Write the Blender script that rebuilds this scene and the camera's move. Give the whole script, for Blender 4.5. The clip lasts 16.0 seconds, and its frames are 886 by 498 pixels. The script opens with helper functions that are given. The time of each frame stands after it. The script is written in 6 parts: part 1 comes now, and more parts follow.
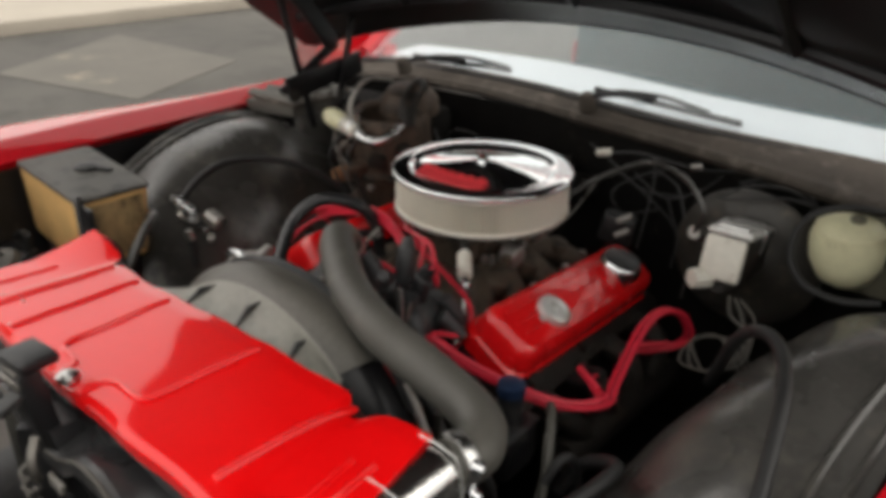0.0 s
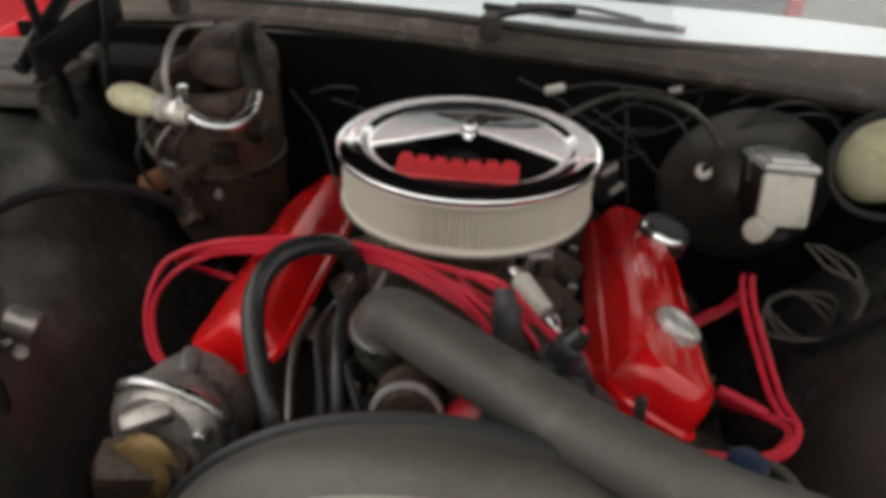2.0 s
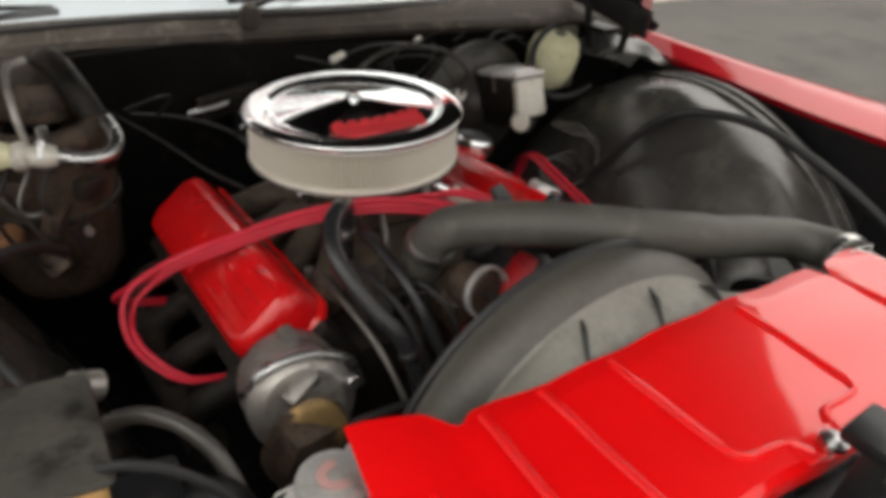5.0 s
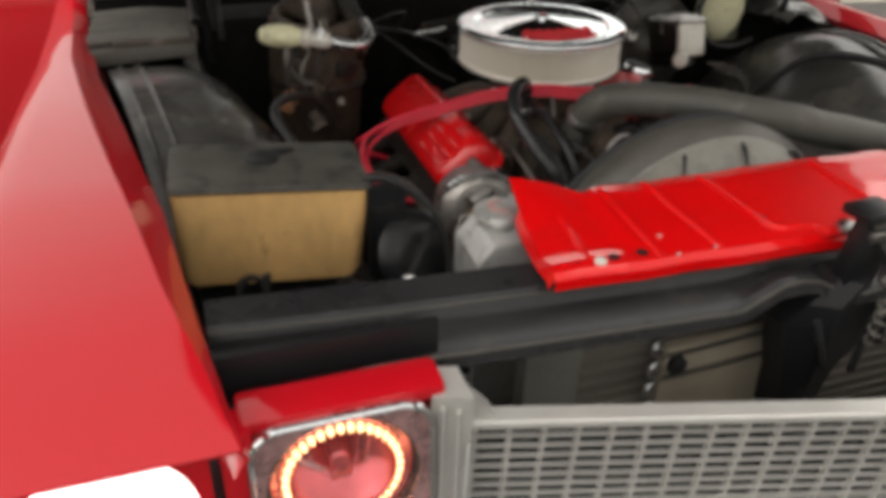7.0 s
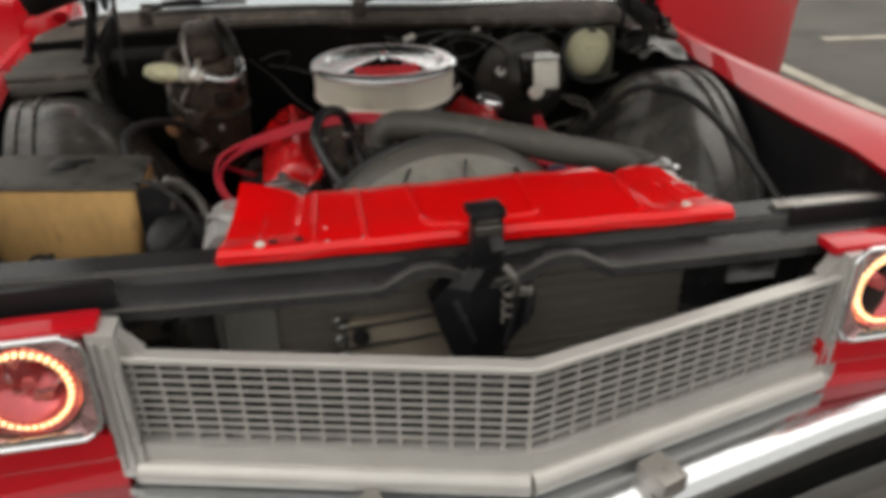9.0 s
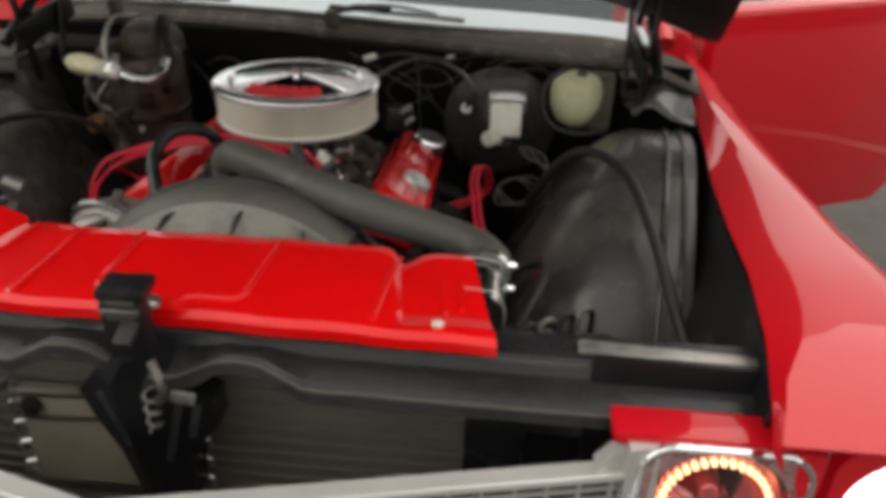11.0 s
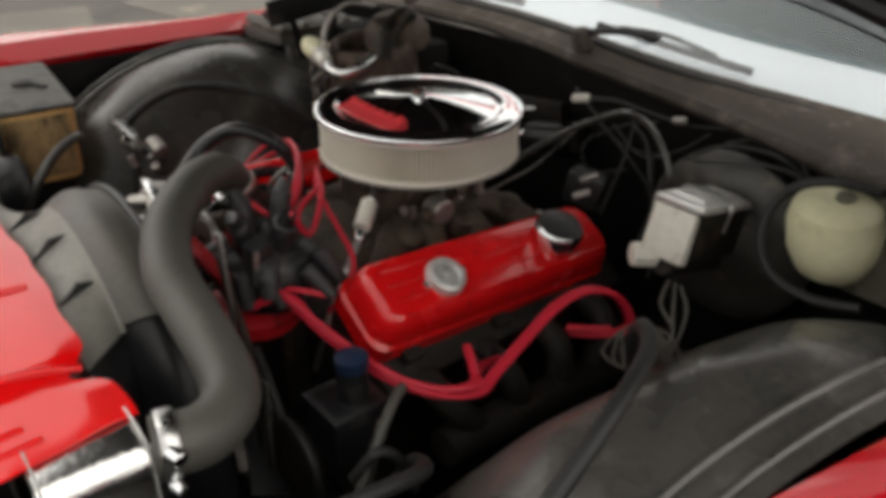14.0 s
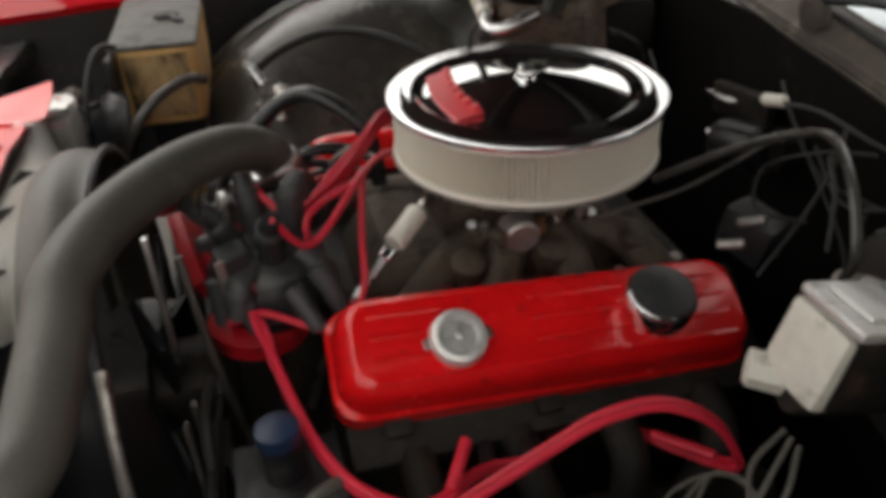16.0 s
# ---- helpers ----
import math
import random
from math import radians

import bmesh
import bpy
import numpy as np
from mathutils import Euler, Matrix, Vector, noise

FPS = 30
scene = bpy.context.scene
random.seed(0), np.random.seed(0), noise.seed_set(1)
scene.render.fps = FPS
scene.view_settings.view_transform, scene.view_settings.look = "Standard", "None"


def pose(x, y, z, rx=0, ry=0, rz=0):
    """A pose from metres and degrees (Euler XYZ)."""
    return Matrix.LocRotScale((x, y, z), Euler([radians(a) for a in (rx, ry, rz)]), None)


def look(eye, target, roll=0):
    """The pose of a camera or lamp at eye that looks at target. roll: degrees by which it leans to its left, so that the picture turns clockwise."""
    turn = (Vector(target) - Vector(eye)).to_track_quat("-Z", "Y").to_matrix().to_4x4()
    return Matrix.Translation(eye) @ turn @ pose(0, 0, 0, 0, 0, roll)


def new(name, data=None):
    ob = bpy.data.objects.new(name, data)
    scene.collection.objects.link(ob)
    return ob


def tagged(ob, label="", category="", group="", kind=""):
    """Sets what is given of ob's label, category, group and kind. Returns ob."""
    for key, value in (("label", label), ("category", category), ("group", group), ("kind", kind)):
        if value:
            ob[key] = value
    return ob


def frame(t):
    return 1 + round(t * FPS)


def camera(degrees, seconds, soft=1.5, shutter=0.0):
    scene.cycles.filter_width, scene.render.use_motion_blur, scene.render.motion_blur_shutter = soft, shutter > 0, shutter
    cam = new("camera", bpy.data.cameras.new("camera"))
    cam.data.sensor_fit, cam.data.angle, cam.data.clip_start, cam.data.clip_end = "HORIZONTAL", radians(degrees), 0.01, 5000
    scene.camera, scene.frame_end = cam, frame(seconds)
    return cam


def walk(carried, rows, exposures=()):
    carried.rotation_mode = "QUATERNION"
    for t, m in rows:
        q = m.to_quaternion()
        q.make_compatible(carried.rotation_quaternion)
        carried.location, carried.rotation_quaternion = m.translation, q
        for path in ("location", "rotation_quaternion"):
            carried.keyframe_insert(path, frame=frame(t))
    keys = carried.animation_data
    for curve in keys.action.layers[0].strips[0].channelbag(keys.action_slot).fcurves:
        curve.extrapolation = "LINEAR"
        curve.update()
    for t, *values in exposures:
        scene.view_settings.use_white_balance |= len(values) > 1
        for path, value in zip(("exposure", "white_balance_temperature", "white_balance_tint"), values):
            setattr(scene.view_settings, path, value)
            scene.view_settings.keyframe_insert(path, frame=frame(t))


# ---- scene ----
cam = camera(60.3, 16.0, soft=5.3, shutter=0.4)
PATH = [
    (0, (0.834, -1.153, 1.359), (-0.306, 0.259, 0.518), 0.9),
    (0.5, (0.654, -1.121, 1.304), (-0.287, 0.413, 0.432), 1.9),
    (1, (0.433, -1.116, 1.308), (-0.193, 0.535, 0.37), 1.8),
    (1.5, (0.244, -1.036, 1.286), (-0.187, 0.648, 0.296), 0.3),
    (2, (0.084, -0.952, 1.28), (-0.119, 0.753, 0.254), 2.2),
    (2.4, (0.02, -0.953, 1.281), (0.004, 0.764, 0.255), 2.5),
    (3, (-0.137, -1.057, 1.272), (0.076, 0.646, 0.245), 5.0),
    (5.3, (-0.583, -1.06, 1.324), (0.441, 0.325, 0.308), 3.4),
    (5.5, (-0.607, -1.12, 1.323), (0.416, 0.286, 0.334), 4.2),
    (6, (-0.661, -1.289, 1.324), (0.251, 0.199, 0.347), 4.1),
    (6.5, (-0.705, -1.367, 1.315), (0.04, 0.193, 0.31), 2.9),
    (7, (-0.726, -1.474, 1.303), (-0.155, 0.138, 0.265), 1.9),
    (7.5, (-0.687, -1.619, 1.307), (-0.238, 0.008, 0.235), 0.8),
    (8, (-0.613, -1.701, 1.324), (-0.165, -0.069, 0.258), -0.1),
    (8.5, (-0.44, -1.773, 1.356), (0.007, -0.103, 0.351), 0.0),
    (9, (-0.241, -1.855, 1.369), (0.117, -0.136, 0.412), -0.5),
    (9.5, (-0.077, -1.838, 1.349), (0.22, -0.098, 0.408), -1.0),
    (9.7, (0.002, -1.808, 1.339), (0.286, -0.066, 0.399), 0.0),
    (11.8, (0.641, -1.429, 1.34), (0.101, 0.266, 0.425), -0.7),
    (12, (0.703, -1.378, 1.336), (0.037, 0.284, 0.443), -1.9),
    (12.5, (0.887, -1.241, 1.328), (-0.013, 0.31, 0.442), -1.6),
    (13, (0.961, -1.1, 1.308), (-0.109, 0.325, 0.4), -0.6),
    (13.5, (0.98, -0.915, 1.302), (-0.215, 0.396, 0.378), 0.8),
    (14, (0.991, -0.769, 1.283), (-0.359, 0.355, 0.328), 0.7),
    (14.5, (1.021, -0.597, 1.262), (-0.482, 0.274, 0.271), 1.2),
    (15, (0.956, -0.471, 1.23), (-0.613, 0.223, 0.203), 1.1),
    (15.5, (0.88, -0.376, 1.212), (-0.704, 0.194, 0.133), -0.1),
    (16, (0.868, -0.327, 1.236), (-0.765, 0.069, 0.15), -2.5),
]
walk(cam, [(t, look(eye, target, roll)) for t, eye, target, roll in PATH],
     [(0, 0.06), (0.5, -0.02), (2.0, 0.05), (3.2, 0.14), (5.3, 0.14), (6.5, 0.05), (7.5, -0.16), (8.0, -0.18), (9.7, -0.18), (12, -0.06), (13.5, -0.04), (14.5, 0.08), (15.4, 0.15), (16, 0.24)])

# ---- daylight: high thin overcast, a soft sun behind the cloud ----
SUN_ELEV, SUN_TURN = 50.0, 245.0
world = bpy.data.worlds.new("overcast_sky")
scene.world = world
world.use_nodes = True
wn, wl = world.node_tree.nodes, world.node_tree.links
wn.clear()
w_out, w_bg, w_sky = wn.new("ShaderNodeOutputWorld"), wn.new("ShaderNodeBackground"), wn.new("ShaderNodeTexSky")
w_mix, w_hsv = wn.new("ShaderNodeMixRGB"), wn.new("ShaderNodeHueSaturation")
w_sky.sky_type, w_sky.sun_disc = "NISHITA", False
w_sky.sun_elevation, w_sky.sun_rotation = radians(SUN_ELEV), radians(SUN_TURN)
w_sky.dust_density, w_sky.air_density = 4.0, 1.2
w_hsv.inputs["Saturation"].default_value = 0.35
w_mix.inputs["Fac"].default_value = 0.5
w_mix.inputs["Color2"].default_value = (13.0, 12.2, 11.0, 1)
w_bg.inputs["Strength"].default_value = 0.15
wl.new(w_sky.outputs["Color"], w_hsv.inputs["Color"])
wl.new(w_hsv.outputs["Color"], w_mix.inputs["Color1"])
wl.new(w_mix.outputs["Color"], w_bg.inputs["Color"])
wl.new(w_bg.outputs["Background"], w_out.inputs["Surface"])
sun = new("sun", bpy.data.lights.new("sun", "SUN"))
sun.data.energy, sun.data.angle, sun.data.color = 1.3, radians(60), (1.0, 0.95, 0.88)
sun.matrix_world = look((-4 * math.sin(radians(SUN_TURN)), -4 * math.cos(radians(SUN_TURN)), 5), (0, 0, 0))
scene.view_settings.exposure = 0.0


# ---- materials ----
def material(name, color, rough=0.5, metal=0.0, spread=0.12, scale=8.0, fine=90.0, bump=0.0, coat=0.0, dirt=None, dirt_amount=0.0,
             rough_spread=0.12, emit=None, emit_power=0.0, transmission=0.0, ior=1.45, stretch=(1, 1, 1), per_piece=0.0, specular=0.5, coat_rough=0.04):
    """A surface of two-scale variation: broad patches, fine grain, optional dirt patches and relief."""
    m = bpy.data.materials.new(name)
    m.use_nodes = True
    n, l = m.node_tree.nodes, m.node_tree.links
    p = n["Principled BSDF"]
    geo, mp = n.new("ShaderNodeTexCoord"), n.new("ShaderNodeMapping")
    mp.inputs["Scale"].default_value = stretch
    l.new(geo.outputs["Object"], mp.inputs["Vector"])
    broad, grain = n.new("ShaderNodeTexNoise"), n.new("ShaderNodeTexNoise")
    broad.inputs["Scale"].default_value, broad.inputs["Detail"].default_value = scale, 4
    grain.inputs["Scale"].default_value, grain.inputs["Detail"].default_value = fine, 3
    l.new(mp.outputs["Vector"], broad.inputs["Vector"])
    l.new(mp.outputs["Vector"], grain.inputs["Vector"])
    add = n.new("ShaderNodeMath")
    add.operation = "MULTIPLY_ADD"
    add.inputs[1].default_value = 0.45
    l.new(grain.outputs["Fac"], add.inputs[0])
    l.new(broad.outputs["Fac"], add.inputs[2])
    ramp = n.new("ShaderNodeMapRange")
    ramp.inputs["From Min"].default_value, ramp.inputs["From Max"].default_value = 0.42, 1.02
    ramp.inputs["To Min"].default_value, ramp.inputs["To Max"].default_value = 1 - spread, 1 + spread
    l.new(add.outputs["Value"], ramp.inputs["Value"])
    scaled = n.new("ShaderNodeVectorMath")
    scaled.operation = "SCALE"
    scaled.inputs[0].default_value = color
    l.new(ramp.outputs["Result"], scaled.inputs["Scale"])
    out = scaled.outputs["Vector"]
    if per_piece:
        info, vary, again = n.new("ShaderNodeObjectInfo"), n.new("ShaderNodeMapRange"), n.new("ShaderNodeVectorMath")
        again.operation = "SCALE"
        vary.inputs["To Min"].default_value, vary.inputs["To Max"].default_value = 1 - per_piece, 1 + per_piece
        l.new(info.outputs["Random"], vary.inputs["Value"])
        l.new(out, again.inputs[0])
        l.new(vary.outputs["Result"], again.inputs["Scale"])
        out = again.outputs["Vector"]
    if dirt:
        spot, cut, mix = n.new("ShaderNodeTexNoise"), n.new("ShaderNodeMapRange"), n.new("ShaderNodeMixRGB")
        spot.inputs["Scale"].default_value, spot.inputs["Detail"].default_value, spot.inputs["Roughness"].default_value = scale * 1.7, 6, 0.7
        cut.inputs["From Min"].default_value, cut.inputs["From Max"].default_value = 0.62 - 0.3 * dirt_amount, 0.75 - 0.2 * dirt_amount
        l.new(mp.outputs["Vector"], spot.inputs["Vector"])
        l.new(spot.outputs["Fac"], cut.inputs["Value"])
        l.new(cut.outputs["Result"], mix.inputs["Fac"])
        l.new(out, mix.inputs["Color1"])
        mix.inputs["Color2"].default_value = (*dirt, 1)
        out = mix.outputs["Color"]
    l.new(out, p.inputs["Base Color"])
    rr = n.new("ShaderNodeMapRange")
    rr.inputs["To Min"].default_value, rr.inputs["To Max"].default_value = max(0.02, rough - rough_spread), min(1, rough + rough_spread)
    l.new(broad.outputs["Fac"], rr.inputs["Value"])
    l.new(rr.outputs["Result"], p.inputs["Roughness"])
    p.inputs["Metallic"].default_value = metal
    p.inputs["Specular IOR Level"].default_value = specular
    p.inputs["Coat Weight"].default_value = coat
    p.inputs["Coat Roughness"].default_value = coat_rough
    p.inputs["IOR"].default_value = ior
    p.inputs["Transmission Weight"].default_value = transmission
    if emit:
        p.inputs["Emission Color"].default_value = (*emit, 1)
        p.inputs["Emission Strength"].default_value = emit_power
    if bump:
        b = n.new("ShaderNodeBump")
        b.inputs["Strength"].default_value, b.inputs["Distance"].default_value = bump, 0.004
        l.new(grain.outputs["Fac"], b.inputs["Height"])
        l.new(b.outputs["Normal"], p.inputs["Normal"])
    return m


RED_PAINT = material("red_car_paint", (0.52, 0.004, 0.012), 0.5, 0, 0.05, 3, 300, 0, 1.0, rough_spread=0.06, coat_rough=0.05, specular=0.1)
RED_COVER = material("red_gloss_enamel", (0.74, 0.003, 0.004), 0.35, 0, 0.06, 5, 60, 0.03, 1.0, rough_spread=0.06, coat_rough=0.06, specular=0.1)
RED_ENGINE = material("red_engine_enamel", (0.66, 0.006, 0.008), 0.24, 0, 0.14, 14, 120, 0.12, 0.5, dirt=(0.03, 0.02, 0.018), dirt_amount=0.05)
RED_WIRE = material("red_silicone_wire", (0.58, 0.020, 0.045), 0.42, 0, 0.12, 20, 200, 0.05)
RED_DECAL = material("red_decal", (0.66, 0.05, 0.06), 0.4, 0, 0.1, 30, 200)
RED_LAMP = material("red_reflector", (0.78, 0.16, 0.18), 0.16, 0.7, 0.2, 40, 90, 0.1, 0.6)
BLACK_PAINT = material("black_satin_paint", (0.011, 0.011, 0.012), 0.34, 0, 0.3, 9, 120, 0.06, dirt=(0.045, 0.042, 0.038), dirt_amount=0.12, specular=0.35)
BLACK_PLASTIC = material("black_plastic", (0.022, 0.023, 0.024), 0.42, 0, 0.25, 7, 160, 0.1, dirt=(0.07, 0.065, 0.06), dirt_amount=0.2)
BLACK_RUBBER = material("black_rubber", (0.018, 0.018, 0.018), 0.5, 0, 0.25, 14, 220, 0.12, specular=0.4)
GREY_HOSE = material("grey_black_radiator_hose", (0.070, 0.067, 0.058), 0.5, 0, 0.22, 9, 200, 0.12, dirt=(0.12, 0.115, 0.10), dirt_amount=0.22)
GLOSS_RUBBER = material("shiny_black_rubber", (0.020, 0.020, 0.021), 0.26, 0, 0.25, 14, 220, 0.06)
BOOT_RUBBER = material("dark_grey_boot_rubber", (0.040, 0.040, 0.041), 0.45, 0, 0.3, 20, 200, 0.1)
GREASE = material("greasy_dark_metal", (0.018, 0.016, 0.014), 0.5, 0.2, 0.5, 18, 90, 0.6, dirt=(0.075, 0.048, 0.030), dirt_amount=0.28, specular=0.3)
RUSTY = material("grimy_rust_brown_metal", (0.072, 0.050, 0.035), 0.55, 0.2, 0.45, 22, 110, 0.6, dirt=(0.020, 0.016, 0.013), dirt_amount=0.45)
TANK_ALU = material("oxidised_aluminium", (0.60, 0.60, 0.58), 0.36, 0.55, 0.2, 16, 200, 0.3, dirt=(0.30, 0.28, 0.24), dirt_amount=0.25)
CAST_IRON = material("heat_browned_cast_iron", (0.080, 0.062, 0.044), 0.62, 0.2, 0.4, 16, 120, 0.5, dirt=(0.02, 0.018, 0.016), dirt_amount=0.4)
CHROME = material("chrome", (0.86, 0.87, 0.88), 0.06, 1.0, 0.04, 20, 200, 0, rough_spread=0.03)
ALUMINIUM = material("brushed_aluminium", (0.62, 0.63, 0.63), 0.28, 1.0, 0.16, 14, 240, 0.15, stretch=(1, 1, 6))
CAST_ALU = material("cast_aluminium", (0.42, 0.40, 0.37), 0.45, 0.8, 0.25, 14, 160, 0.35, dirt=(0.10, 0.08, 0.06), dirt_amount=0.25)
BRASS = material("yellow_zinc_plating", (0.30, 0.20, 0.085), 0.5, 0.7, 0.35, 24, 120, 0.3, dirt=(0.05, 0.04, 0.03), dirt_amount=0.4)
STEEL = material("zinc_plated_steel", (0.55, 0.55, 0.54), 0.3, 1.0, 0.15, 30, 200, 0.1)
PAPER = material("white_pleated_paper", (0.74, 0.71, 0.63), 0.75, 0, 0.06, 12, 160, 0.15)
WHITE_PLASTIC = material("yellowed_white_plastic", (0.66, 0.64, 0.42), 0.42, 0, 0.14, 8, 60, 0.05, dirt=(0.36, 0.34, 0.20), dirt_amount=0.15)
WHITE_CAST = material("pale_painted_casting", (0.62, 0.60, 0.53), 0.45, 0.1, 0.15, 14, 90, 0.2, dirt=(0.3, 0.26, 0.2), dirt_amount=0.2)
TAN_PLASTIC = material("tan_stained_plastic", (0.66, 0.41, 0.16), 0.5, 0, 0.30, 9, 60, 0.08, dirt=(0.36, 0.20, 0.07), dirt_amount=0.10, stretch=(1, 1, 0.45))
DARK_GREY_PAINT = material("weathered_dark_grey_paint", (0.062, 0.052, 0.043), 0.7, 0, 0.35, 12, 130, 0.3, dirt=(0.15, 0.13, 0.11), dirt_amount=0.25, specular=0.25)
SILVER_PLASTIC = material("silver_grille_paint", (0.52, 0.51, 0.48), 0.34, 0.35, 0.08, 16, 160, 0.05)
CONDENSER = material("condenser_fins", (0.22, 0.198, 0.168), 0.6, 0.0, 0.15, 16, 500, 0.5, stretch=(1, 1, 9))
DUSTY_SHROUD = material("dust_filmed_black_plastic", (0.20, 0.195, 0.170), 0.5, 0, 0.25, 5, 120, 0.1, dirt=(0.10, 0.096, 0.084), dirt_amount=0.3)
SHROUD_RING = material("dull_black_shroud_plastic", (0.082, 0.077, 0.066), 0.45, 0, 0.35, 7, 120, 0.1, dirt=(0.055, 0.052, 0.047), dirt_amount=0.3)
SUPPORT_BLACK = material("scuffed_black_chassis_paint", (0.022, 0.022, 0.023), 0.28, 0, 0.35, 8, 120, 0.08, dirt=(0.045, 0.042, 0.039), dirt_amount=0.18, specular=0.4)
DUSTY_BLACK = material("dusty_black_plastic", (0.050, 0.048, 0.044), 0.27, 0, 0.45, 6, 120, 0.12, dirt=(0.105, 0.098, 0.085), dirt_amount=0.30, specular=0.6)
DUSTY_FILM = material("dusty_glossy_film", (0.085, 0.085, 0.080), 0.24, 0, 0.3, 12, 120, 0.2, dirt=(0.03, 0.03, 0.028), dirt_amount=0.3, specular=0.7)
LID_GREY = material("grimy_grey_lid", (0.060, 0.056, 0.048), 0.55, 0, 0.35, 14, 120, 0.15, dirt=(0.012, 0.011, 0.010), dirt_amount=0.42)
# engine red with shade mixed into its base; the dark patches are grime
SHADED_RED = material("shaded_grimy_red_casting", (0.36, 0.006, 0.012), 0.45, 0, 0.3, 18, 120, 0.2, dirt=(0.03, 0.012, 0.012), dirt_amount=0.3)
SOOTY = material("sooty_black_iron", (0.017, 0.015, 0.013), 0.65, 0.1, 0.4, 16, 120, 0.5, dirt=(0.045, 0.033, 0.024), dirt_amount=0.25, specular=0.3)
FADED_RED = material("faded_red_print", (0.46, 0.27, 0.25), 0.5, 0, 0.2, 40, 200)
DUSTY_DUCT = material("dust_grey_plastic", (0.078, 0.073, 0.063), 0.6, 0, 0.25, 9, 120, 0.15, dirt=(0.06, 0.055, 0.05), dirt_amount=0.25)
BOOSTER = material("worn_black_booster_paint", (0.042, 0.039, 0.034), 0.4, 0.2, 0.35, 12, 120, 0.15, dirt=(0.11, 0.09, 0.065), dirt_amount=0.25)
DARK_STEEL = material("dull_steel_pipe", (0.16, 0.15, 0.135), 0.42, 0.8, 0.3, 20, 120, 0.1)
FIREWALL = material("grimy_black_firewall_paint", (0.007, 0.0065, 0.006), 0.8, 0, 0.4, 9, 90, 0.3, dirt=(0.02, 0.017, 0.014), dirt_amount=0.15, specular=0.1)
COOLER = material("brown_grey_cooler_fins", (0.30, 0.26, 0.20), 0.6, 0.0, 0.15, 16, 400, 0.3)
BLUE_PLASTIC = material("blue_plastic", (0.010, 0.021, 0.052), 0.4, 0, 0.15, 20, 120)
GLASS = material("clear_glass", (1, 1, 1), 0.0, 0, 0.0, 5, 50, rough_spread=0.0, transmission=1.0, ior=1.5)
WIND_GLASS = material("tinted_windscreen_glass", (0.88, 0.94, 0.96), 0.0, 0, 0.0, 5, 50, rough_spread=0.0, transmission=1.0, ior=1.5)
BUMPER_CHROME = material("weathered_bumper_chrome", (0.60, 0.62, 0.64), 0.14, 1.0, 0.1, 6, 160, 0.05)
TAN_STAINED = material("oil_stained_tan_plastic", (0.40, 0.27, 0.13), 0.5, 0, 0.35, 9, 60, 0.08, dirt=(0.035, 0.026, 0.016), dirt_amount=0.55, stretch=(1, 1, 0.5))
OLIVE = material("olive_grey_plastic", (0.13, 0.125, 0.09), 0.55, 0, 0.3, 12, 120, 0.15, dirt=(0.06, 0.055, 0.04), dirt_amount=0.3)
# chrome with the red surround's reflection mixed into its base colour
BEZEL = material("bezel_chrome_red_reflection", (0.66, 0.40, 0.40), 0.28, 0.8, 0.5, 40, 160, 0.6)
PORT_RUST = material("orange_rust", (0.22, 0.105, 0.05), 0.7, 0.1, 0.4, 30, 120, 0.5)
POLISHED = material("polished_aluminium", (0.72, 0.72, 0.70), 0.20, 1.0, 0.12, 18, 220, 0.12)
HALO = material("lit_halo_ring", (1.0, 0.75, 0.45), 0.4, emit=(1.0, 0.58, 0.27), emit_power=3.4)
LAMP_ON = material("lit_headlamp_lens", (1, 1, 1), 0.3, emit=(1.0, 0.98, 0.92), emit_power=4.0)
ASPHALT = material("worn_asphalt", (0.082, 0.077, 0.068), 0.85, 0, 0.35, 0.9, 70, 0.6, dirt=(0.056, 0.053, 0.047), dirt_amount=0.45)
PATCH = material("pale_asphalt", (0.125, 0.116, 0.100), 0.85, 0, 0.25, 1.2, 70, 0.5, dirt=(0.30, 0.26, 0.19), dirt_amount=0.12)
FAR_TREES = material("dark_far_foliage", (0.035, 0.045, 0.022), 0.8, 0, 0.5, 0.5, 3, 0.5, dirt=(0.015, 0.02, 0.01), dirt_amount=0.4)
CONCRETE = material("pale_concrete", (0.40, 0.36, 0.30), 0.85, 0, 0.14, 1.0, 60, 0.3)
ROAD_LINE = material("worn_line_paint", (0.36, 0.33, 0.27), 0.8, 0, 0.2, 3, 90, 0.3, dirt=(0.14, 0.13, 0.11), dirt_amount=0.4)
DASH_WHITE = material("white_vinyl", (0.70, 0.715, 0.735), 0.5, 0, 0.05, 8, 120, 0.05)
# cabin lining tinted teal, carrying the windscreen's reflected colour
CABIN_DARK = material("cabin_vinyl_reflection_tint", (0.028, 0.080, 0.088), 0.55, 0, 0.2, 6, 90, 0.1)


# ---- mesh building ----
def mesh_object(name, bm, mat, smooth=38.0):
    me = bpy.data.meshes.new(name)
    bmesh.ops.recalc_face_normals(bm, faces=bm.faces)
    bm.to_mesh(me)
    bm.free()
    me.polygons.foreach_set("use_smooth", [True] * len(me.polygons))
    me.set_sharp_from_angle(angle=radians(smooth))
    me.materials.append(mat)
    return new(name, me)


def part(name, bm, mat, parent, label="", smooth=38.0):
    """One mesh under a thing or a part; the mesh is written in world places."""
    ob = mesh_object(name, bm, mat, smooth)
    ob.parent = parent
    ob.matrix_parent_inverse = parent.matrix_world.inverted()
    if label:
        tagged(ob, label)
    return ob


